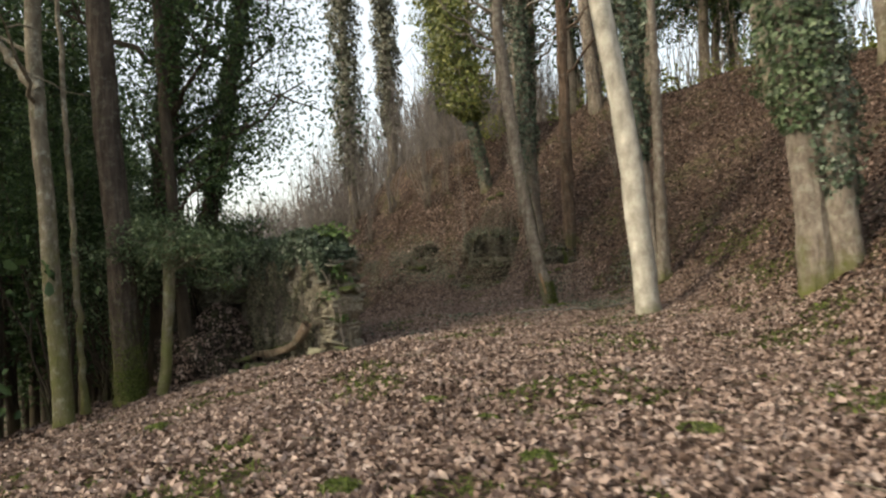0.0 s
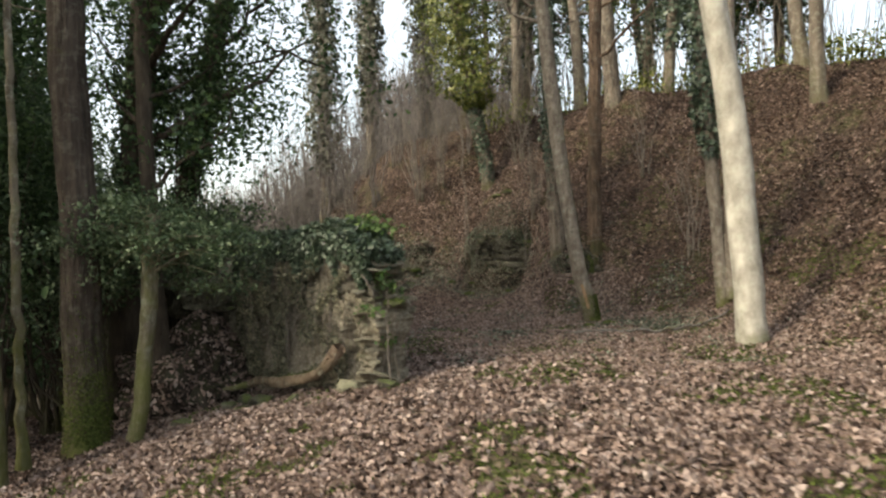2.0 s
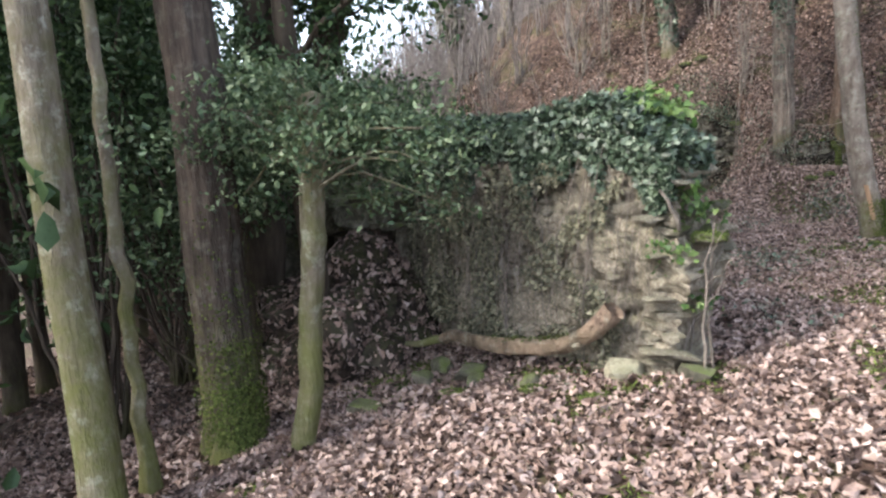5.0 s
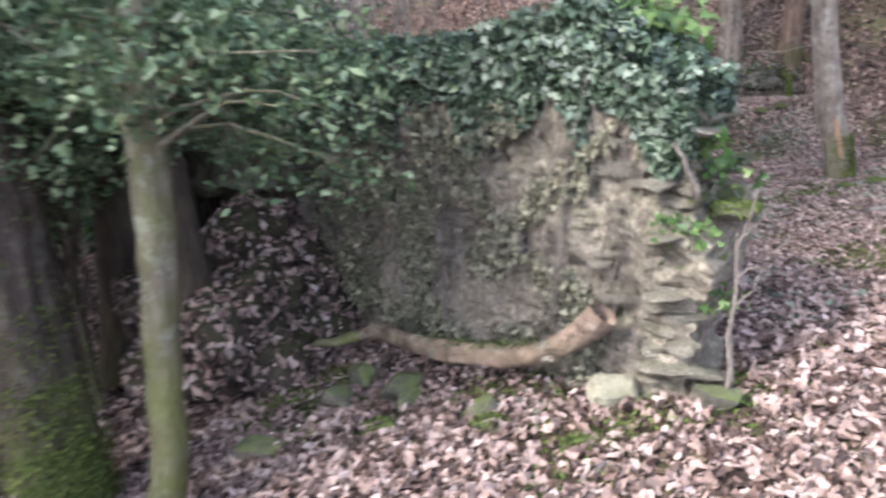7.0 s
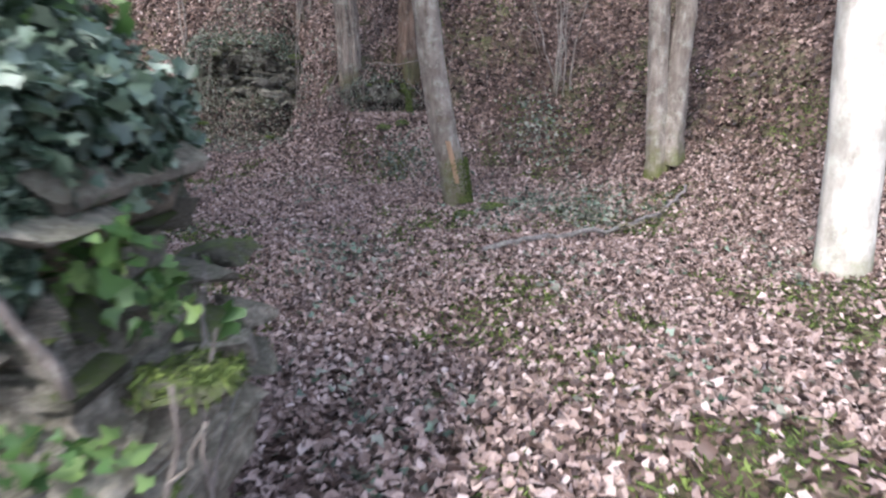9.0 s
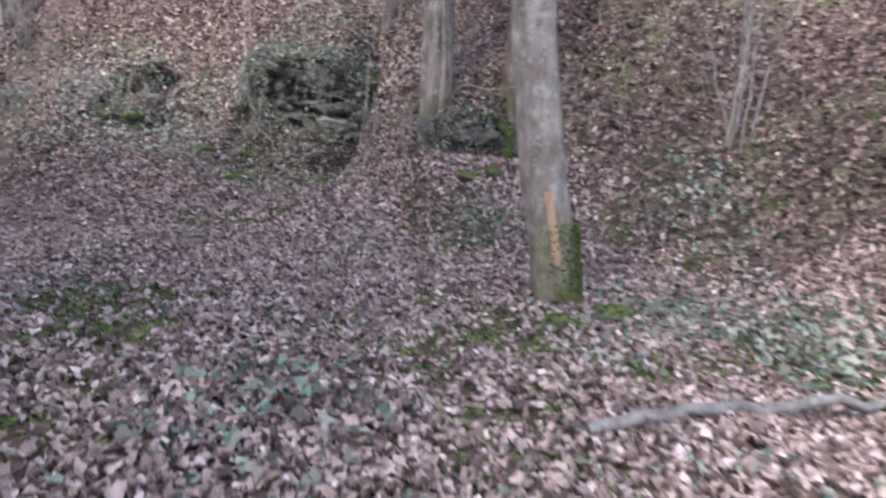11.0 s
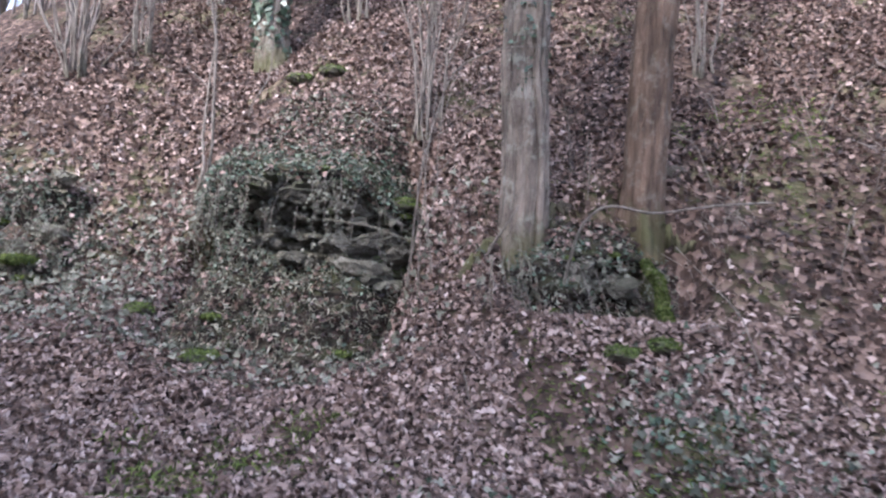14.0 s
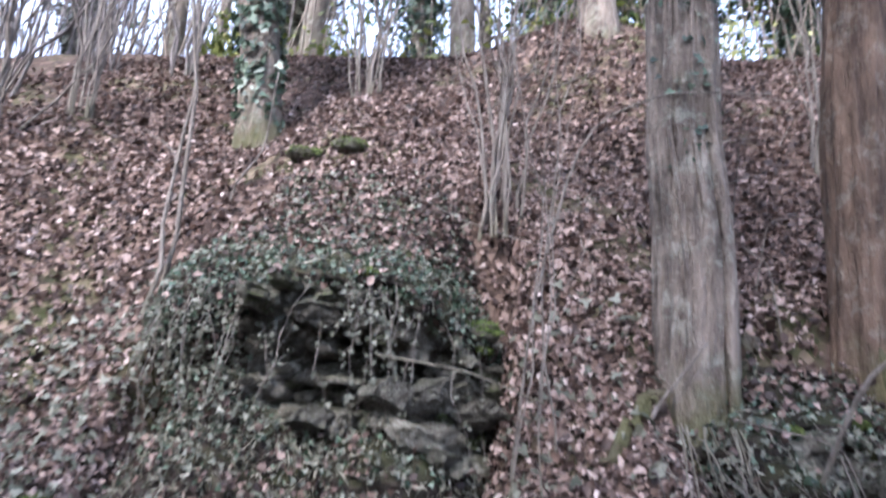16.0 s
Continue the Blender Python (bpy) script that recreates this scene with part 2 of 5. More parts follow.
def ground_z(x, y):
    """Height of the clearing, of the slope that falls away to the valley, and of the wooded bank."""
    x, y = np.asarray(x, float), np.asarray(y, float)
    z = -0.36 - 0.18 * softplus(-(x + 1.2), 0.5) - 0.16 * softplus(-(x + 7), 1.0)
    z = np.maximum(z, -7 + 0.03 * z)
    d = np.maximum(0.6 * (x - 3.5) + 0.8 * (y - 17) - 0.15, -9)
    e = np.maximum(0.85 * (x - 4.2), -9)
    up = softplus(np.logaddexp(d / 0.35, e / 0.35) * 0.35, 0.3)
    up = up - softplus(up - 6.2, 0.6) * 0.88
    up = up * (0.12 + 0.88 * smooth(-10, -1.5, x))
    z = z + up
    z = z - 0.75 * hump(x, y, 0.75, 20.55, 1.1, 0.6, -0.64) - 0.55 * hump(x, y, -0.6, 22.2, 1.2, 0.7, -0.64)
    z = z + 0.15 * hump(x, y, 0.1, 9.4, 2.2, 1.6) - 0.12 * hump(x, y, 0.2, 16.8, 1.5, 1.2)
    z = z + 0.2 * hump(x, y, 3.2, 19.5, 0.5, 0.5) + 0.22 * hump(x, y, 2.4, 20.0, 0.5, 0.5) + 0.42 * hump(x, y, 2.0, 21.25, 0.9, 0.7, -0.6) + 0.35 * hump(x, y, -1.0, 24.3, 1.0, 0.8) - 0.25 * hump(x, y, 1.15, 23.6, 0.8, 0.7) + 0.7 * hump(x, y, 5.0, 23.2, 1.3, 0.9, -0.5) + 0.4 * hump(x, y, 8.5, 21.2, 1.5, 1.0) + 0.4 * hump(x, y, 1.7, 22.7, 1.1, 0.9, -0.6) + 0.5 * hump(x, y, -4.3, 14.2, 0.7, 0.7)
    far = smooth(42, 90, y) * 13 * smooth(12, -12, x) * smooth(-200, 20, x) + 6 * smooth(60, 300, np.hypot(x, y))
    z = z + bumps(x, y) + far
    for cx, cy, turn, half, deep, floor in CUTS:
        c, s = math.cos(math.radians(turn)), math.sin(math.radians(turn))
        w, d = (x - cx) * c + (y - cy) * s, -(x - cx) * s + (y - cy) * c
        m = smooth(half * 1.05, half * 0.7, np.abs(w)) * smooth(deep + 0.15, deep - 0.15, d) * smooth(-0.9, -0.3, d)
        z = z - m * np.maximum(z - floor, 0)
    return z


def gz(x, y):
    return float(ground_z(x, y))


def mesh_from(name, verts, faces, material, smooth_shade=False):
    me = bpy.data.meshes.new(name)
    verts = np.asarray(verts, np.float32).reshape(-1, 3)
    if isinstance(faces, np.ndarray):
        n, k = faces.shape
        me.vertices.add(len(verts))
        me.vertices.foreach_set("co", verts.ravel())
        me.loops.add(n * k)
        me.loops.foreach_set("vertex_index", faces.astype(np.int32).ravel())
        me.polygons.add(n)
        me.polygons.foreach_set("loop_start", np.arange(0, n * k, k, dtype=np.int32))
        me.update(calc_edges=True)
    else:
        me.from_pydata(verts.tolist(), [], faces)
    me.materials.append(material)
    if smooth_shade:
        me.shade_smooth()
    return me


def piece(name, me, parent=None, label="", m=None):
    ob = new(name, me)
    if parent is not None:
        ob.parent = parent
    if m is not None:
        ob.matrix_basis = m
    return tagged(ob, label)


def thing(name, at, label, category, group="", kind=""):
    ob = new(name)
    ob.location = at
    ob.empty_display_size = 0.2
    return tagged(ob, label, category, group, kind)


class Tubes:
    """Collects tapered tubes into one mesh."""

    def __init__(self):
        self.v, self.f, self.n = [], [], 0

    def add(self, pts, radii, sides=8, rough=0.0, flare=0.0, ridge=0.0):
        pts = np.asarray(pts, float)
        radii = np.asarray(radii, float)
        tang = np.gradient(pts, axis=0)
        tang /= np.linalg.norm(tang, axis=1)[:, None] + 1e-9
        ref = np.array([1.0, 0, 0]) if abs(tang[0][0]) < 0.8 else np.array([0, 1.0, 0])
        a = np.cross(tang, ref)
        a /= np.linalg.norm(a, axis=1)[:, None]
        b = np.cross(tang, a)
        ang = np.linspace(0, 2 * np.pi, sides, endpoint=False)
        ph = RNG.uniform(0, 6.28, 3)
        k = len(pts)
        h = np.arange(k)[:, None]
        wob = 1 + rough * (0.6 * np.sin(2 * ang + ph[0] + 0.35 * h) + 0.5 * np.sin(3 * ang + ph[1] - 0.22 * h) + 0.4 * np.sin(5 * ang + ph[2] + 0.6 * h))
        wob = wob + rough * 0.35 * RNG.normal(size=(k, sides))
        if ridge:
            wob = wob + ridge * np.abs(np.sin(5.5 * ang + ph[2] + 0.5 * np.sin(0.9 * h + ph[0]))) + ridge * 0.7 * np.abs(np.sin(10 * ang + ph[1] - 0.6 * np.sin(1.3 * h)))
        if flare:
            foot = np.exp(-np.linalg.norm(pts - pts[0], axis=1) / 0.22)[:, None]
            wob = wob + flare * foot * (0.75 + 0.6 * np.sin(4 * ang + ph[0])[None, :])
        r = radii[:, None] * wob
        ring = pts[:, None, :] + r[..., None] * (np.cos(ang)[None, :, None] * a[:, None, :] + np.sin(ang)[None, :, None] * b[:, None, :])
        self.v.append(ring.reshape(-1, 3))
        i = np.arange(k - 1)[:, None] * sides
        j = np.arange(sides)[None, :]
        j2 = (j + 1) % sides
        q = np.stack([i + j, i + j2, i + sides + j2, i + sides + j], -1).reshape(-1, 4) + self.n
        self.f.append(q)
        tip = self.n + k * sides
        self.v.append(pts[-1:] + tang[-1:] * radii[-1] * 0.4)
        last = self.n + (k - 1) * sides
        self.f.append(np.stack([last + j[0], last + j2[0], np.full(sides, tip), np.full(sides, tip)], -1))
        self.n = tip + 1

    def mesh(self, name, material):
        v = np.concatenate(self.v)
        f = np.concatenate(self.f)
        faces = [tuple(q[:3]) if q[2] == q[3] else tuple(q) for q in f.tolist()]
        return mesh_from(name, v, faces, material, True)


SHAPES = {
    "oval": [(0, 0, 0), (-0.26, 0.3, 0.09), (-0.2, 0.75, 0.12), (0, 1, -0.06), (0.2, 0.75, 0.16), (0.26, 0.3, 0.05)],
    "ivy": [(0, 0.06, 0), (-0.3, -0.08, 0.06), (-0.52, 0.28, 0.08), (-0.24, 0.45, 0.03), (0, 1, -0.08), (0.24, 0.45, 0.03), (0.52, 0.28, 0.08), (0.3, -0.08, 0.06)],
    "broad": [(0, 0, 0), (-0.3, 0.16, 0.1), (-0.42, 0.5, 0.2), (-0.2, 0.82, 0.1), (0, 1, -0.1), (0.22, 0.8, 0.12), (0.4, 0.46, 0.22), (0.28, 0.14, 0.08)],
    "straw": [(0, 0, 0), (-0.012, 0.3, 0.02), (-0.01, 0.7, 0.1), (0, 1, 0.25), (0.01, 0.7, 0.1), (0.012, 0.3, 0.02)],
    "blade": [(0, 0, 0), (-0.05, 0.3, 0.02), (-0.045, 0.7, 0.1), (0, 1, 0.25), (0.045, 0.7, 0.1), (0.05, 0.3, 0.02)],
}


def leaves(name, pos, size, normal, shape, material, tilt=0.5, curl=1.0, lift=0.0, crumple=0.05):
    """Many single leaves at pos, facing about along normal, each turned and tilted by chance."""
    n = len(pos)
    s = np.array(SHAPES[shape])
    s = s - np.array([0, 0.45, 0])
    nor = np.asarray(normal, float) + RNG.normal(size=(n, 3)) * tilt
    nor /= np.linalg.norm(nor, axis=1)[:, None] + 1e-9
    u = np.cross(nor, RNG.normal(size=(n, 3)))
    u /= np.linalg.norm(u, axis=1)[:, None] + 1e-9
    w = np.cross(nor, u)
    size = np.broadcast_to(size, (n,)) * RNG.uniform(0.6, 1.5, n)
    cu = curl * RNG.uniform(-0.8, 2.2, n)
    v = (s[None, :, 0, None] * w[:, None] + s[None, :, 1, None] * u[:, None] + s[None, :, 2, None] * cu[:, None, None] * nor[:, None]) * size[:, None, None]
    v = v + RNG.normal(size=v.shape) * (crumple * size)[:, None, None]
    v = v + np.asarray(pos)[:, None, :] + nor[:, None, :] * lift
    half = len(s) // 2
    f = np.array([(0, *range(half, 0, -1)), (0, *range(len(s) - 1, half - 1, -1))])
    f = (f[None] + len(s) * np.arange(n)[:, None, None]).reshape(-1, half + 1)
    return mesh_from(name, v.reshape(-1, 3), f, material)


def scatter(me, n, m=None):
    """Points and normals spread evenly over a mesh."""
    me.calc_loop_triangles()
    tri = np.empty(len(me.loop_triangles) * 3, np.int32)
    me.loop_triangles.foreach_get("vertices", tri)
    co = np.empty(len(me.vertices) * 3, np.float32)
    me.vertices.foreach_get("co", co)
    v = co.reshape(-1, 3)[tri.reshape(-1, 3)]
    c = np.cross(v[:, 1] - v[:, 0], v[:, 2] - v[:, 0])
    area = np.linalg.norm(c, axis=1)
    i = RNG.choice(len(v), n, p=area / area.sum())
    a, e = RNG.uniform(size=(n, 1)) ** 0.5, RNG.uniform(size=(n, 1))
    return v[i, 0] * (1 - a) + v[i, 1] * a * (1 - e) + v[i, 2] * a * e, c[i] / (area[i, None] + 1e-9)


def arc(p, q, n=8, sag=(0, 0, 0), wob=0.0):
    """A bowed line from p to q."""
    t = np.linspace(0, 1, n)[:, None]
    pts = np.array(p) * (1 - t) + np.array(q) * t + np.array(sag) * (4 * t * (1 - t))
    if wob:
        w = RNG.normal(size=(n, 3)) * wob
        w[0] = 0
        pts = pts + w
    return pts


# ---- ground ----
def build_ground():
    def steps(lo, hi, far_lo, far_hi):
        mid = np.arange(lo, hi + 0.01, 0.14)
        g = np.cumsum(0.14 * 1.16 ** np.arange(1, 50))
        return np.concatenate([(lo - g[g < lo - far_lo])[::-1], mid, hi + g[g < far_hi - hi]])
    xs, ys = steps(-7, 9, -600, 600), steps(-1, 28, -400, 700)
    X, Y = np.meshgrid(xs, ys)
    Z = ground_z(X, Y)
    i = np.arange(len(ys) - 1)[:, None] * len(xs) + np.arange(len(xs) - 1)[None, :]
    f = np.stack([i, i + 1, i + 1 + len(xs), i + len(xs)], -1).reshape(-1, 4)
    me = mesh_from("ground", np.stack([X, Y, Z], -1).reshape(-1, 3), f, SOIL, True)
    tagged(new("ground", me), "brown soil strewn with dead leaves and moss", "ground", kind="structure")


build_ground()


def ground_normal(x, y):
    e = 0.05
    n = np.stack([-(ground_z(x + e, y) - ground_z(x - e, y)) / (2 * e), -(ground_z(x, y + e) - ground_z(x, y - e)) / (2 * e), np.ones_like(x)], -1)
    return n / np.linalg.norm(n, axis=1)[:, None]


def mossiness(x, y):
    return (np.sin(1.9 * x + 0.7 * y + 0.5) * np.sin(1.4 * y - 0.9 * x) + 0.6 * np.sin(4.3 * x - 2.2 * y) * np.sin(3.7 * y + 1.5 * x + 1)
            + 0.4 * np.sin(9 * x + 5 * y) * np.sin(8 * y - 4 * x)
            + 0.42 * hump(x, y, 2.2, 8.6, 2.2, 2.6) + 0.8 * hump(x, y, -0.9, 14.5, 0.8, 0.5) + 0.7 * hump(x, y, 2.6, 14.6, 0.6, 0.5) + 1.2 * hump(x, y, 0.25, 10.7, 0.9, 0.6) + 0.7 * hump(x, y, -0.9, 15.4, 0.9, 0.8) + 0.6 * hump(x, y, 3.1, 11.3, 0.8, 0.6) + 0.4 * hump(x, y, 1.6, 14.6, 1.2, 0.6))


def build_litter():
    def patch(n, x0, x1, y0, y1, size, name, label, material=LITTER):
        dry = material is LITTER
        x, y = RNG.uniform(x0, x1, n), RNG.uniform(y0, y1, n)
        keep = RNG.uniform(size=n) > 0.8 * smooth(0.4, 0.9, mossiness(x, y))
        rim = np.minimum(np.minimum(x - x0, x1 - x), np.minimum(y - y0, y1 - y))
        keep &= rim > 0.8 * RNG.uniform(size=n)
        # Pale leaves stop on the rising bank, where the darker copy paints shade.
        if dry:
            keep &= (ground_z(x, y) < 0.1 + 0.35 * RNG.uniform(size=n)) | (y + x * 0.3 > 17.3 + RNG.uniform(size=n))
            keep &= (x < 3.3 - 0.6 * smooth(17, 19, y) + 0.9 * RNG.uniform(size=n)) | (y < 16)
        elif x0 > 3:
            keep &= ground_z(x, y) > -0.2 + 0.2 * RNG.uniform(size=n)
        x, y = x[keep], y[keep]
        z = ground_z(x, y) + RNG.uniform(0.0, 0.025, len(x))
        p, nor, h = np.stack([x, y, z], -1), ground_normal(x, y), len(x) // 2
        for a, b, shape, k in ((0, h, "oval", 1.0), (h, len(x), "broad", 0.8)):
            me = leaves(name, p[a:b], size * k, nor[a:b], shape, material, 0.65, 1.5, 0.008, 0.13)
            tagged(new(name, me), label, "leaves", kind="stuff")
    patch(145000, -5.4, 5.4, 1.4, 12.4, 0.056, "leaf_litter", "dry pale brown fallen leaves on the clearing")
    patch(215000, -4.4, 6.2, 11.6, 22.3, 0.044, "leaf_litter", "dry purplish brown fallen leaves below the bank")
    # Darker leaves stand in for shade on bank, hillside and wooded slopes.
    patch(70000, -3, 10, 19, 27, 0.058, "leaf_litter", "brown fallen leaves on the wooded bank", SHADED_LITTER)
    patch(75000, 3.2, 12, 6, 21, 0.056, "leaf_litter", "brown fallen leaves on the hillside", SHADED_LITTER)
    patch(21000, -3, 7, 19.5, 24.5, 0.05, "leaf_litter", "dry brown fallen leaves on the wooded bank")
    patch(26000, -14, -3, 19, 31, 0.085, "leaf_litter", "brown fallen leaves among the brushwood", SHADED_LITTER)
    patch(20000, -12, -4, 6, 22, 0.085, "leaf_litter", "dark fallen leaves under the evergreen trees", SHADED_LITTER)
    patch(24000, -24, -11, 4, 26, 0.13, "leaf_litter", "dark fallen leaves down the wooded slope", SHADED_LITTER)
    patch(42000, -9, -3.5, 9, 16, 0.055, "leaf_litter", "dry brown fallen leaves beside the ruin")
    # moss and grass
    n = 260000
    x, y = RNG.uniform(-5, 6, n), RNG.uniform(2, 20, n)
    keep = mossiness(x, y) + 0.3 * smooth(10.5, 12, y) * smooth(18, 15, y) > 0.6 + RNG.normal(size=n) * 0.2
    x, y = x[keep], y[keep]
    nor = np.zeros((len(x), 3))
    nor[:, 2] = 0.25
    me = leaves("moss_patches", np.stack([x, y, ground_z(x, y) + 0.008], -1), 0.05, nor, "blade", MOSS, 0.7, 1.0, 0.006)
    tagged(new("moss_patches", me), "low green moss and grass between the leaves", "moss", kind="stuff")


build_litter()


# ---- trees ----
def trunk_line(base, top, bow=(0, 0, 0), n=26, wob=0.02):
    """Local points of a trunk from its foot to its top."""
    p = arc((0, 0, -0.25), np.array(top) - np.array(base), n, bow)
    own = np.random.default_rng(int(abs(base[0] * 131 + base[1] * 977)))
    w = np.cumsum(own.normal(size=(n, 2)) * wob * 0.6, axis=0)
    w -= np.linspace(0, 1, n)[:, None] * w[-1]
    p[:, :2] += w
    return p


def tree(base, top, r0, r1, material, label, limbs=0, bow=(0, 0, 0), twigs=3, sides=16, limb_from=0.4, limb_len=2.0, group="", flare=0.5, forks=(), up=0.7, ridge=0.0):
    base = (base[0], base[1], gz(base[0], base[1]) if len(base) < 3 else base[2])
    ob = thing("tree", base, label, "tree", group)
    pts = trunk_line(base, top, bow)
    t = Tubes()
    if ridge:
        k = np.linspace(0, len(pts) - 1, 70)
        pts2 = np.stack([np.interp(k, range(len(pts)), pts[:, i]) for i in range(3)], -1)
        t.add(pts2, np.linspace(r0, r1, 70) * 0.94, 64, 0.035, flare, ridge)
    else:
        t.add(pts, np.linspace(r0, r1, len(pts)), sides, 0.05, flare)
    piece("trunk", t.mesh("trunk", material), ob)
    ends = []
    for q, rr, *start in forks:
        f = Tubes()
        foot = np.array(start[0]) - np.array(base) if start else pts[1]
        line = arc(foot, np.array(q) - np.array(base), 40, (0, 0, 0), 0.012)
        f.add(line, np.linspace(rr, rr * 0.6, 40), 28 if ridge else 14, 0.05, flare if start else 0.3, ridge)
        piece("fork", f.mesh("fork", material), ob)
    for k in range(limbs):
        h = limb_from + (1 - limb_from) * (k + RNG.uniform(0, 0.9)) / limbs
        i = min(int(h * len(pts)), len(pts) - 1)
        a = RNG.uniform(0, 6.28)
        ln = limb_len * RNG.uniform(0.6, 1.2) * (1.25 - 0.6 * h)
        tip = pts[i] + np.array([math.cos(a) * ln, math.sin(a) * ln, up * ln])
        line = arc(pts[i], tip, 8, (0, 0, -0.08 * ln), 0.03 * ln)
        rr = (r0 + (r1 - r0) * h) * 0.36
        b = Tubes()
        b.add(line, np.linspace(rr, rr * 0.2, 8), 6, 0.04)
        for _ in range(twigs):
            j = RNG.integers(3, 8)
            q = line[j] + RNG.normal(size=3) * 0.35 * ln + np.array([0, 0, 0.3 * ln])
            b.add(arc(line[j], q, 5, (0, 0, 0), 0.02 * ln), np.linspace(rr * 0.35, 0.006, 5), 4)
            ends.append(q)
        ends.append(tip)
        piece("limb", b.mesh("limb", material), ob)
    return ob, pts, np.array(ends) if ends else np.zeros((0, 3))


def crown(ob, centres, per, spread, size, material, name="crown", shape="oval", label=""):
    """Clumps of single leaves round the ends of the limbs."""
    c = np.repeat(centres, per, axis=0)
    p = c + np.clip(RNG.normal(size=c.shape), -1.9, 1.9) * spread * np.array([1, 1, 0.7])
    me = leaves(name, p, size, np.array([0, 0, 0.5])[None, :] + np.zeros((len(p), 3)), shape, material, 0.7)
    piece(name, me, ob, label)


def ivy_sleeve(ob, pts, r0, r1, lo, hi, count, thick, size, material=None, side=None, label="ivy leaves"):
    """Ivy that climbs a trunk between two heights (shares of its length)."""
    t = lo + (hi - lo) * RNG.uniform(0, 1, count) ** 0.9
    idx = t * (len(pts) - 1)
    i = np.clip(idx.astype(int), 0, len(pts) - 2)
    f = (idx - i)[:, None]
    c = pts[i] * (1 - f) + pts[i + 1] * f
    a = RNG.uniform(0, 6.28, count) if side is None else RNG.normal(side, 0.7, count)
    lump = 1 + 0.5 * np.sin(t * 37 + 2 * a) * np.sin(t * 61 - a)
    r = (r0 + (r1 - r0) * t) + thick * lump * RNG.uniform(0, 1, count) ** 0.6 * smooth(0, 0.12, t - lo + 0.02)
    d = np.stack([np.cos(a), np.sin(a), np.zeros(count)], -1)
    me = leaves("ivy", c + d * r[:, None], size, d + np.array([0, 0, 0.3]), "ivy", material or IVY, 0.45)
    piece("ivy", me, ob, label)

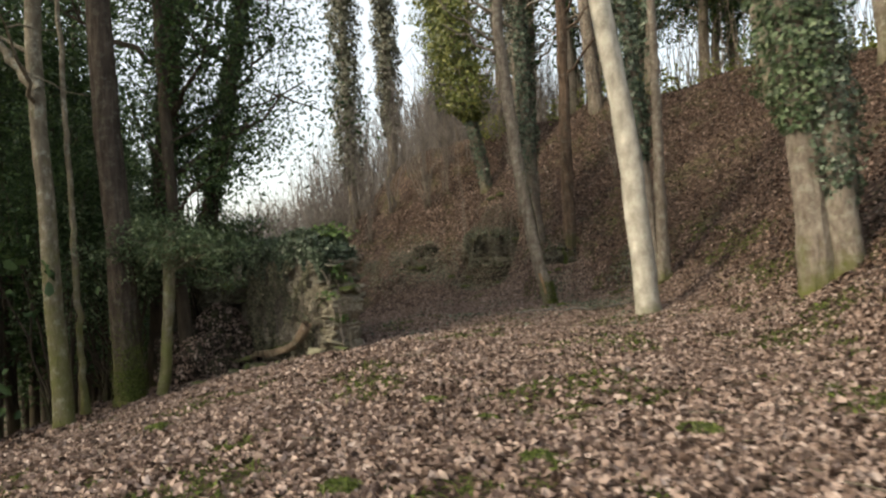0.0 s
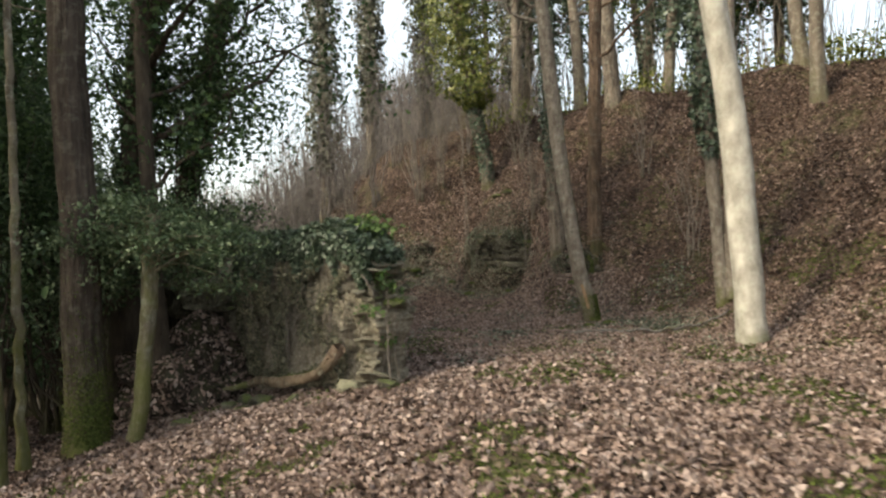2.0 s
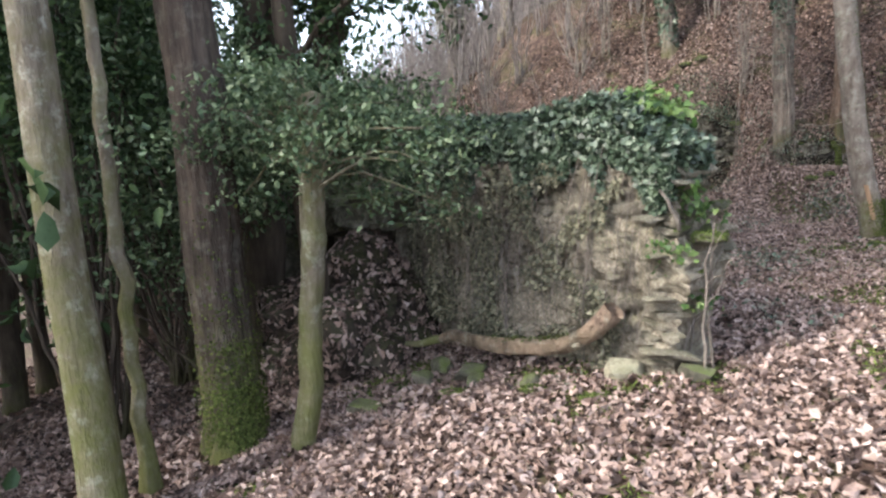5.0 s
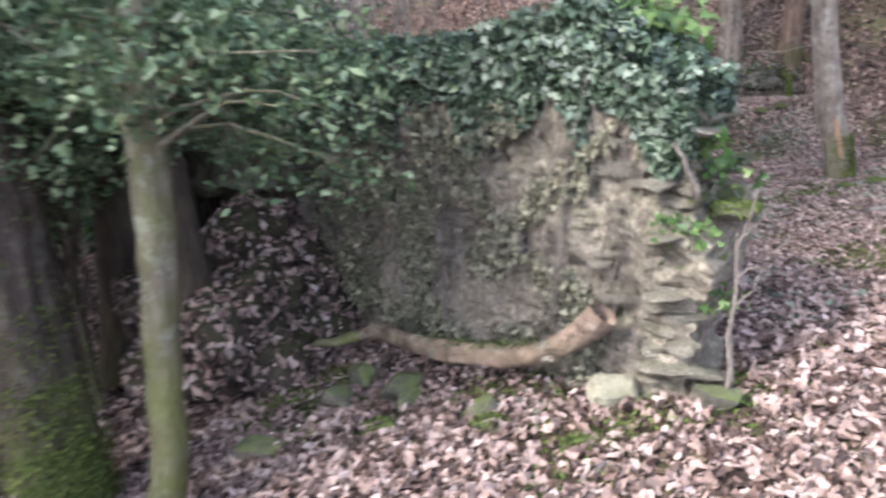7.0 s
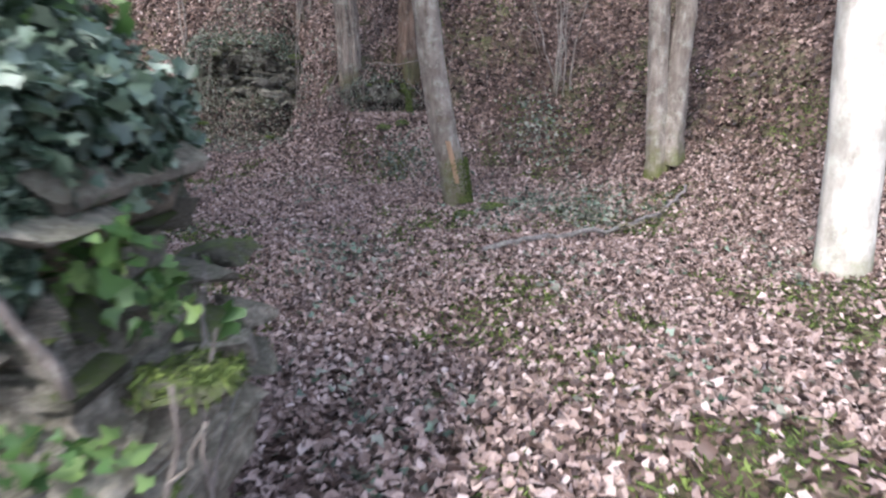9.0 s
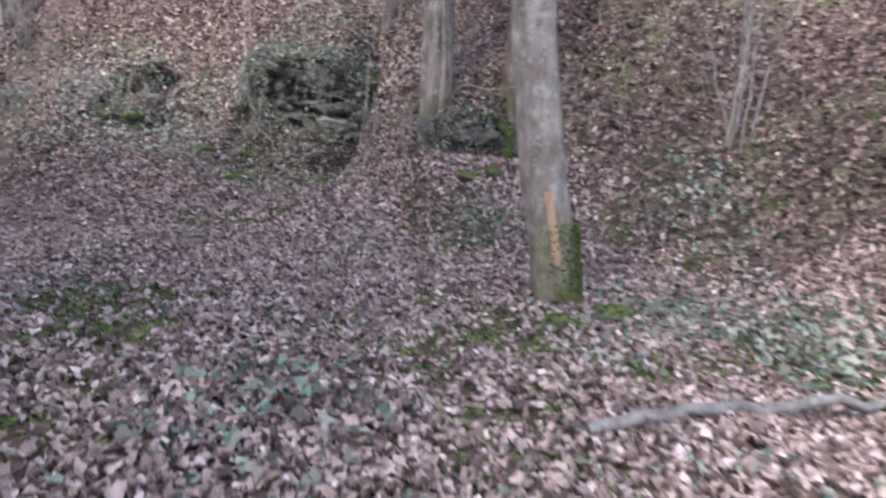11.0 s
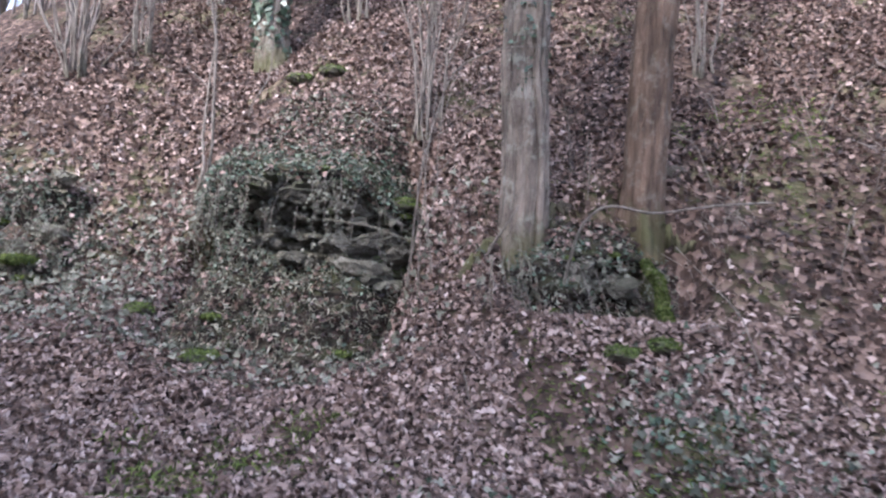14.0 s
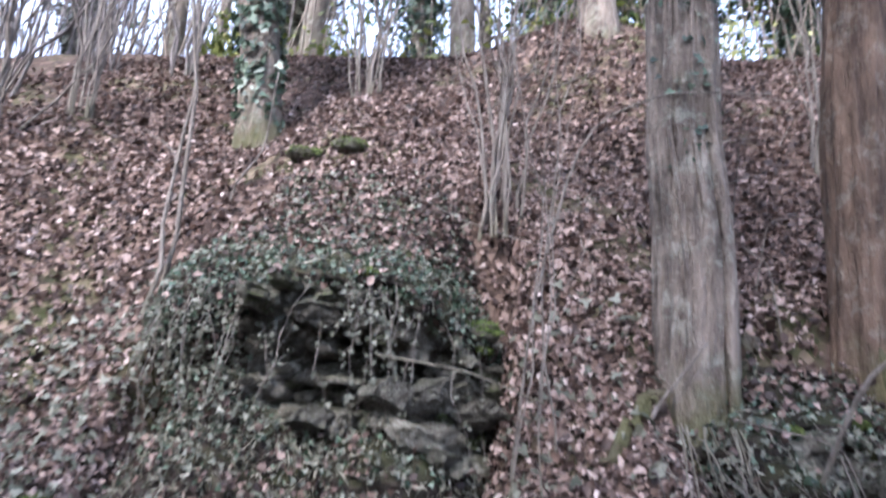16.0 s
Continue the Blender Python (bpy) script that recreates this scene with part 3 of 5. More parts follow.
# ---- trees round the clearing ----
def build_trees():
    # pale tree, bowed
    white, wp, _ = tree((3.5, 12.3), (2.6, 12.5, 7.6), 0.2, 0.17, BARK_PALE, "pale barked tree with a bowed leaning trunk", 4, (0.23, 0, 0.0), 3, 28, 0.86, 2.0, flare=0.3)
    # grey leaning tree with moss at its foot
    grey, gp, _ = tree((2.27, 16.0), (1.55, 16.3, 7.6), 0.152, 0.125, BARK_GREY, "grey lichen-covered tree with a mossy foot", 5, (-0.3, 0, 0), 3, 28, 0.7, 2.0, flare=0.35)
    ivy_sleeve(grey, gp, 0.175, 0.145, 0.02, 0.095, 2600, 0.035, 0.018, MOSS_LEAF, -0.4, "bright green moss")
    ivy_sleeve(grey, gp, 0.15, 0.122, 0.05, 0.6, 2200, 0.008, 0.014, MOSS_LEAF, 0.0, "thin green moss")
    a0 = math.atan2(-0.8, -0.6) + 0.25
    v = [(np.array([*(gp[i][:2] + (gp[i + 1] - gp[i])[:2] * f), gp[i][2] + (gp[i + 1] - gp[i])[2] * f]) + 0.176 * np.array([math.cos(a0 + w), math.sin(a0 + w), 0])) for i, f in ((1, 0.55), (1, 0.95), (2, 0.3), (2, 0.65), (3, 0.0)) for w in (-0.1, -0.02, 0.06, 0.14, 0.22)]
    faces = [(i * 5 + k, i * 5 + k + 1, i * 5 + k + 6, i * 5 + k + 5) for i in range(4) for k in range(4)]
    piece("bark_scar", mesh_from("bark_scar", v, faces, SCAR), grey, "orange patch of bare wood")
    # ivy tree and brown tree on the bank
    a, ap, _ = tree((2.37, 19.8, 0.98), (2.25, 19.9, 11), 0.172, 0.135, BARK_BROWN, "furrowed brown tree on the bank, climbed by ivy", 7, (0, 0, 0), 3, 26, 0.5, 2.4, flare=0.35, ridge=0.13)
    ivy_sleeve(a, ap, 0.19, 0.15, 0.14, 0.3, 110, 0.03, 0.04, side=-1.55)
    for w, r, lo, hi in ((-1.55, 0.035, 0, 14), (-1.2, 0.025, 1, 16), (-2.7, 0.014, 1, 12), (-2.1, 0.012, 3, 15)):
        vine = Tubes()
        vine.add(np.array([ap[i] + (0.19 - 0.0015 * i) * np.array([math.cos(w + 0.12 * math.sin(i)), math.sin(w + 0.12 * math.sin(i)), 0]) for i in range(lo, hi)]), np.linspace(r, r * 0.6, hi - lo), 8, 0.08)
        piece("ivy_stem", vine.mesh("ivy_stem", BARK_BROWN), a)
    hair = Tubes()
    for _ in range(40):
        q = np.array([RNG.normal() * 0.22, -0.2 - RNG.uniform(0, 0.15), -0.05])
        hair.add(arc(q, q + np.array([RNG.normal() * 0.06, -0.12, -RNG.uniform(0.2, 0.5)]), 5, (0, 0, 0), 0.01), np.linspace(0.006, 0.002, 5), 4)
    piece("rootlet_fringe", hair.mesh("rootlet_fringe", TWIG), a, "fringe of fine pale rootlets")
    ivy_sleeve(a, ap, 0.17, 0.13, 0.24, 0.95, 4200, 0.15, 0.07)
    b, bp, _ = tree((3.22, 19.44, 1.2), (3.6, 19.25, 11), 0.15, 0.115, BARK_RED, "reddish brown tree with spreading roots on the bank", 7, (0, 0, 0), 3, 26, 0.45, 2.4, flare=0.55, ridge=0.14)
    for ob, feet in ((a, ((-0.52, 0.08, -0.3), (-0.2, -0.22, -0.35), (0.05, -0.3, -0.45), (0.14, -0.2, -0.3), (0.36, -0.1, -0.2))), (b, ((-0.36, -0.12, -0.2), (-0.29, -0.6, -0.68), (-0.1, -0.5, -0.45), (0.3, -0.3, -0.15), (0.55, 0.1, 0.05)))):
        for q in feet:
            r = Tubes()
            line = arc((q[0] * 0.15, q[1] * 0.15, 0.14), q, 14, (0.04, 0.02, 0), 0.012)
            hug = np.array([gz(ob.location.x + v[0], ob.location.y + v[1]) - ob.location.z + 0.015 for v in line])
            w = smooth(0, 0.5, np.linspace(0, 1, 14))
            line[:, 2] = line[:, 2] * (1 - w) + hug * w
            r.add(line, np.linspace(0.06, 0.025, 14), 12, 0.16)
            piece("root", r.mesh("root", BARK_DARK), ob, "dark mossy surface root")
    # ivy tree higher up
    f, fp, fe = tree((1.15, 23.5), (-0.4, 23.6, 13), 0.2, 0.12, BARK_BROWN, "brown leaning tree with yellow-green ivy in its crown", 9, (0.0, 0, 0), 3, 12, 0.35, 1.6)
    ivy_sleeve(f, fp, 0.2, 0.12, 0.03, 0.32, 900, 0.06, 0.08)
    ivy_sleeve(f, fp, 0.2, 0.12, 0.26, 1.0, 13000, 1.0, 0.09, IVY_LIGHT)
    # twin stems behind the pale tree
    e, ep, _ = tree((4.42, 15.12), (3.9, 15.5, 9.5), 0.12, 0.1, BARK_GREY, "slim twin-stemmed tree with ivy above", 4, (0.1, 0, 0), 3, 20, 0.7, 1.6, forks=(((4.75, 15.1, 6.5), 0.12, (4.53, 15.06, 0.1)),), ridge=0.06)
    ivy_sleeve(e, ep, 0.13, 0.1, 0.3, 1.0, 4200, 0.18, 0.075)
    # ivy-clad pair at the hill's foot
    r, rp, _ = tree((4.84, 9.28), (4.68, 9.35, 8.5), 0.2, 0.17, BARK_GREY, "stout tree with a pale foot, thick with ivy above", 5, (0, 0, 0), 3, 20, 0.7, 2.0, forks=(((4.95, 9.15, 7.5), 0.16, (5.13, 9.1, 0.0)),), ridge=0.1)
    ivy_sleeve(r, rp, 0.22, 0.18, 0.25, 1.0, 14000, 0.32, 0.052, HOLLY)
    ivy_sleeve(r, rp + np.array([0.28, -0.15, 0]) * np.linspace(1, 0.6, len(rp))[:, None], 0.18, 0.15, 0.14, 1.0, 9000, 0.2, 0.052)
    # evergreens and trunks beside the ruin
    fir, firp, fe = tree((-4.93, 10.93), (-5.1, 10.9, 13), 0.21, 0.13, BARK_FIR, "tall reddish conifer trunk with a mossy flared foot", 10, (0, 0, 0), 4, 24, 0.42, 2.2, flare=0.8, ridge=0.08)
    for top, n in ((0.055, 900), (0.08, 420), (0.11, 220), (0.16, 120)):
        ivy_sleeve(fir, firp, 0.26, 0.18, 0.015, top, n * 2, 0.03, 0.018, MOSS_LEAF, -0.9, "green moss round the foot")
    crown(fir, fe, 170, 0.55, 0.085, EVERGREEN)
    thin, tp, te = tree((-5.33, 9.93), (-5.2, 9.95, 8), 0.135, 0.085, BARK_MOSSY, "thin mossy tree with a knotted fork", 5, (-0.16, 0, 0), 3, 20, 0.5, 1.6, forks=(((-6.9, 10.0, 5.6), 0.07, (-5.42, 9.93, 3.7)), ((-5.35, 10.4, 6.0), 0.05, (-5.2, 10.25, -1.0))))
    small, sp, se = tree((-4.32, 10.7), (-4.06, 10.84, 1.6), 0.085, 0.09, BARK_MOSSY, "small evergreen tree with a pale mossy stem", 0, (0.02, 0, 0), 4, 16, 0.5, 0.8, up=0.25)
    c = np.array([0.2, 0.4, 2.35]) + RNG.normal(size=(120, 3)) * np.array([0.5, 0.36, 0.22])
    c[:, 2] -= 0.2 * np.abs(c[:, 0])
    sub_t = Tubes()
    for q in c[::2]:
        sub_t.add(arc(sp[RNG.integers(19, 25)], q, 6, (0, 0, 0.1), 0.02), np.linspace(0.014, 0.004, 6), 5)
    piece("spray", sub_t.mesh("spray", BARK_MOSSY), small)
    crown(small, c, 80, 0.13, 0.042, HOLLY)
    d1, dp, de = tree((-5.58, 13.08), (-4.6, 13.7, 12), 0.23, 0.17, BARK_DARK, "dark evergreen tree leaning over the ruin", 12, (0, 0, 0), 4, 14, 0.22, 2.4)
    crown(d1, de, 190, 0.5, 0.085, EVERGREEN)
    ivy_sleeve(d1, dp, 0.22, 0.16, 0.14, 0.75, 3600, 0.14, 0.075, EVERGREEN)
    d2, dp, de = tree((-5.95, 15.0), (-3.5, 15.9, 11), 0.2, 0.14, BARK_DARK, "dark evergreen tree with a slanting trunk", 12, (0, 0, 0), 4, 14, 0.3, 2.2)
    crown(d2, de, 200, 0.5, 0.085, EVERGREEN)
    ivy_sleeve(d2, dp, 0.2, 0.13, 0.1, 0.75, 3200, 0.12, 0.075, EVERGREEN)
    d3, dp, de = tree((-4.6, 12.4), (-5.0, 12.9, 7), 0.13, 0.08, BARK_DARK, "slim dark trunk beside the ruin", 7, (0, 0, 0), 3, 12, 0.35, 1.5)
    crown(d3, de, 170, 0.4, 0.075, EVERGREEN)
    # evergreen undergrowth behind the ruin
    for x, y, z, wide, tall, n in ((-5.6, 12.3, 1.3, 0.75, 0.75, 110), (-4.5, 14.7, 1.5, 0.6, 0.5, 70), (-6.6, 13.4, 1.6, 0.9, 1.2, 150), (-6.4, 11.6, 2.6, 0.8, 1.3, 130), (-5.0, 14.3, 3.6, 0.6, 0.9, 80)):
        foot = np.array([x, y, gz(x, y)])
        bush = thing("evergreen_bush", foot, "dense dark green evergreen bush behind the ruin", "bush", "evergreen undergrowth")
        c = np.array([0, 0, z - foot[2]]) + RNG.normal(size=(n, 3)) * np.array([wide, wide, tall]) * 0.6
        stems = Tubes()
        for q in c[::7]:
            stems.add(arc(RNG.normal(size=3) * np.array([0.1, 0.1, 0]) + np.array([0, 0, -0.1]), q, 7, (0, 0, 0.1), 0.04), np.linspace(0.025, 0.006, 7), 6)
        piece("stem", stems.mesh("stem", BARK_DARK), bush)
        crown(bush, c, 80, 0.17, 0.06, HOLLY if z < 2 else EVERGREEN)
    for k in range(34):
        x, y = -7.2 - RNG.uniform(0, 13), 9.5 + 27 * (k + RNG.uniform(0, 1)) / 34
        x = min(x, -1.5 - 0.47 * y - RNG.uniform(0, 2)) if y > 14 else x
        z = gz(x, y)
        h = RNG.uniform(9, 13)
        t, q, en = tree((x, y), (x + RNG.normal() * 0.5, y + RNG.normal() * 0.5, z + h), RNG.uniform(0.1, 0.2), 0.07, BARK_DARK, "dark trunk in the evergreen wood", 9, (0, 0, 0), 3, 10, 0.12, 2.0, "trees of the evergreen wood")
        crown(t, en, 150, 0.65, 0.14, EVERGREEN)
    # Unseen trees, added outside the view to block sun from the bank.
    for x, y in ((-9.4, 9.2), (-14, 8.6), (-11.4, 9.8)):
        t, q, en = tree((x, y), (x + RNG.normal() * 0.4, y + RNG.normal() * 0.4, gz(x, y) + 12.5), 0.17, 0.08, BARK_DARK, "dark trunk in the evergreen wood", 10, (0, 0, 0), 3, 10, 0.12, 2.2, "trees of the evergreen wood")
        crown(t, en, 75, 0.65, 0.17, EVERGREEN)
    # tall trees clad in ivy beyond the brush
    for x, y, h, w in ((-5.0, 31.0, 17, 0.62), (-3.0, 30.6, 16, 0.4), (-0.6, 34, 15, 0.6), (3.0, 29.5, 13, 0.6)):
        t, q, en = tree((x, y), (x + 0.2, y, gz(x, y) + h), 0.24, 0.14, BARK_FAR, "tall distant tree clad in ivy", 5, (0, 0, 0), 3, 10, 0.5, 1.2, "tall trees clad in ivy")
        ivy_sleeve(t, q, 0.24, 0.14, 0.12, 1.0, 9000, w, 0.13, IVY_GREY)
    k, kp, ke = tree((4.9, 23.0, gz(4.9, 23.0) - 0.35), (4.7, 23.4, 13), 0.26, 0.15, BARK_BROWN, "grey tree on a root-bound knoll at the crest", 8, (0, 0, 0), 4, 16, 0.4, 2.2, flare=0.45)
    # trees along the crest
    for k, (x, y) in enumerate(((9.0, 19.4), (6.8, 23.6), (4.6, 25.6), (9.6, 21.0), (11.5, 24), (12.4, 19.5), (2.6, 27.2), (7.4, 27.5), (10.4, 16.4), (13.5, 15.5), (5.4, 28.5), (9.5, 26), (0.8, 29), (14, 22), (11, 29), (3.4, 30), (6.5, 31), (8.6, 30.5), (15.5, 18), (16.5, 26), (13, 28), (7.8, 33), (12.8, 32), (17, 21), (2.2, 32.5))):
        z = gz(x, y)
        t, q, en = tree((x, y), (x + RNG.normal() * 0.6, y + RNG.normal() * 0.6, z + RNG.uniform(8, 11)), RNG.uniform(0.14, 0.24), 0.09, BARK_FAR, "bare grey-brown tree on the crest of the bank", 8, (0, 0, 0), 5, 10, 0.3, 2.2, "trees on the crest")
        if x > 9:
            crown(t, en, 120, 0.8, 0.15, EVERGREEN)
        if k % 3 == 1:
            ivy_sleeve(t, q, 0.2, 0.1, 0.15, 0.8, 1600, 0.3, 0.12)
        elif k % 3 == 2:
            crown(t, en, 34, 0.7, 0.15, IVY_LIGHT)
        elif k > 14:
            crown(t, en, 50, 0.8, 0.18, EVERGREEN)


build_trees()


# ---- coppice shrubs and brush ----
def shrub(x, y, stems, height, spread, r, label, group="coppice shrubs", z=None, material=None):
    z = gz(x, y) if z is None else z
    ob = thing("shrub", (x, y, z), label, "shrub", group)
    for _ in range(stems):
        a, s = RNG.uniform(0, 6.28), spread * RNG.uniform(0.25, 1.15)
        h = height * RNG.uniform(0.6, 1.1)
        foot = np.array([math.cos(a) * 0.12, math.sin(a) * 0.12, -0.08])
        tip = np.array([math.cos(a) * s, math.sin(a) * s, h])
        line = arc(foot, tip, 9, (-math.cos(a) * 0.06 * h, -math.sin(a) * 0.06 * h, 0), 0.012 * h)
        t = Tubes()
        rr = r * RNG.uniform(0.6, 1.2)
        t.add(line, np.linspace(rr, rr * 0.35, 9), 6, 0.04)
        for _ in range(3):
            j = RNG.integers(3, 9)
            t.add(arc(line[j], line[j] + np.array([*RNG.normal(size=2) * 0.16 * h, 0.2 * h]), 5, (0, 0, 0), 0.008 * h), np.linspace(rr * 0.4, 0.003, 5), 4)
        piece("stem", t.mesh("stem", material or TWIG), ob)
    return ob


def build_shrubs():
    shrub(2.03, 21.0, 12, 2.8, 0.85, 0.015, "bare coppice shrub of thin stems on the bank")
    shrub(-1.0, 24.25, 16, 3.2, 1.7, 0.018, "bare spreading coppice shrub of thin stems")
    shrub(0.23, 22.2, 2, 4.0, 0.3, 0.026, "thin pale saplings rising from the mound")
    shrub(1.66, 20.1, 4, 3.0, 0.5, 0.006, "slender upright stems beside the rocky mound")
    shrub(2.05, 23.4, 10, 3.0, 1.2, 0.017, "bare coppice shrub near the crest")
    shrub(4.9, 17.6, 8, 2.6, 0.9, 0.018, "bare twiggy shrub on the hillside")
    shrub(-0.33, 24.4, 9, 3.6, 0.9, 0.017, "bare spreading coppice shrub of thin stems")
    shrub(-3.5, 26.1, 8, 3.0, 0.9, 0.02, "bare coppice shrub at the brush's edge")
    shrub(4.9, 20.4, 7, 2.4, 0.8, 0.016, "bare twiggy shrub on the hillside")
    for x, y in ((-2.6, 26.4), (-1.2, 25.8), (-0.2, 26.2), (0.6, 25.6), (-3.6, 27.6), (-1.9, 27.6), (-0.3, 28.2), (1.6, 26.3), (-4.8, 28.6), (-3, 29.2)):
        shrub(x, y, 9, 4.4, 1.6, 0.022, "tall bare coppice shrub of pale stems", material=BRUSH)
    t = Tubes()
    for _ in range(1050):
        x, y = RNG.uniform(-16, 6), RNG.uniform(28, 46)
        z = gz(x, y) - 0.1
        h = RNG.uniform(2.2, 5.0)
        q = np.array([x + RNG.normal() * 0.5, y + RNG.normal() * 0.5, z + h])
        t.add(arc((x, y, z), q, 4, (0, 0, 0), 0.06), np.linspace(0.022, 0.006, 4), 4)
        for _ in range(3):
            s = np.array([x, y, z]) + (q - np.array([x, y, z])) * RNG.uniform(0.3, 0.9)
            t.add(arc(s, s + np.array([*RNG.normal(size=2) * 0.5, RNG.uniform(0.3, 1.0)]), 3), np.linspace(0.014, 0.005, 3), 3)
    for _ in range(1300):
        x, y = RNG.uniform(-20, -4), RNG.uniform(30, 50)
        x -= 0.25 * (y - 30)
        z = gz(x, y) - 0.1
        q = np.array([x + RNG.normal() * 0.7, y + RNG.normal() * 0.5, z + RNG.uniform(3, 7)])
        t.add(arc((x, y, z), q, 4, (0, 0, 0), 0.1), np.linspace(0.032, 0.01, 4), 4)
        for _ in range(4):
            s = np.array([x, y, z]) + (q - np.array([x, y, z])) * RNG.uniform(0.3, 0.95)
            t.add(arc(s, s + np.array([*RNG.normal(size=2) * 0.7, RNG.uniform(0.4, 1.3)]), 3), np.linspace(0.02, 0.008, 3), 3)
    for _ in range(1500):
        x, y = RNG.uniform(-46, 8), RNG.uniform(48, 78)
        z = gz(x, y) - 0.1
        q = np.array([x + RNG.normal() * 0.8, y + RNG.normal() * 0.5, z + RNG.uniform(3, 7)])
        t.add(arc((x, y, z), q, 4, (0, 0, 0), 0.12), np.linspace(0.06, 0.02, 4), 4)
        for _ in range(3):
            s = np.array([x, y, z]) + (q - np.array([x, y, z])) * RNG.uniform(0.3, 0.95)
            t.add(arc(s, s + np.array([*RNG.normal(size=2) * 0.9, RNG.uniform(0.5, 1.6)]), 3), np.linspace(0.035, 0.015, 3), 3)
    tagged(new("brushwood", t.mesh("brushwood", BRUSH)), "dense bare brushwood on the far slope", "brushwood", kind="stuff")


build_shrubs()


# ---- rocks ----
def rock_mesh(name, size, material, seed, level=2, jag=0.28, box=0.6, pits=0.0):
    bm = bmesh.new()
    bmesh.ops.create_icosphere(bm, subdivisions=level, radius=1)
    off = Vector((seed * 7.3, seed * 3.1, seed * 5.7))
    rnd = random.Random(int(seed * 10))
    cuts = [(Vector((rnd.gauss(0, 1), rnd.gauss(0, 1), rnd.gauss(0, 1))).normalized(), rnd.uniform(0.45, 0.85)) for _ in range(11)]
    for v in bm.verts:
        d = v.co.normalized()
        cell = noise.cell(d * 1.7 + off)
        k = 1 + jag * noise.noise(d * 1.4 + off) + 0.16 * noise.noise(d * 3.7 + off) + 0.1 * (cell - 0.5)
        c = d * k
        c = Vector([math.copysign(abs(a) ** box, a) for a in c])
        if jag > 0.35:
            for nrm, far in cuts:
                over = c.dot(nrm) - far
                if over > 0:
                    c = c - nrm * over * 0.9
        if pits:
            c = c * (1 + pits * noise.noise(d * 6 + off) + pits * 0.6 * noise.noise(d * 13 + off))
        v.co = Vector((c.x * size[0], c.y * size[1], c.z * size[2]))
    me = bpy.data.meshes.new(name)
    bm.to_mesh(me)
    bm.free()
    me.materials.append(material)
    return me


# ---- ruined wall ----
WALL = [(-1.62, 10.9), (-2.1, 11.3), (-2.6, 11.85), (-3.05, 12.35), (-3.5, 13.0), (-3.85, 13.7)]


def wall_at(s):
    """Point and outward normal of the wall's front, s from 0 (broken end) to 1 (opening)."""
    p = np.array(WALL)
    seg = np.linalg.norm(np.diff(p, axis=0), axis=1)
    c = np.concatenate([[0], np.cumsum(seg)]) / seg.sum()
    x, y = np.interp(s, c, p[:, 0]), np.interp(s, c, p[:, 1])
    dx, dy = np.interp(s + 0.03, c, p[:, 0]) - np.interp(s - 0.03, c, p[:, 0]), np.interp(s + 0.03, c, p[:, 1]) - np.interp(s - 0.03, c, p[:, 1])
    n = np.hypot(dx, dy)
    return np.array([x, y]), np.array([-dy / n, dx / n]) * np.array([1, 1])


def wall_top(s):
    return 1.31 + 0.04 * math.sin(9 * s) - 0.5 * max(0, s - 0.88) / 0.12 - 0.3 * max(0, 0.14 - s) / 0.14


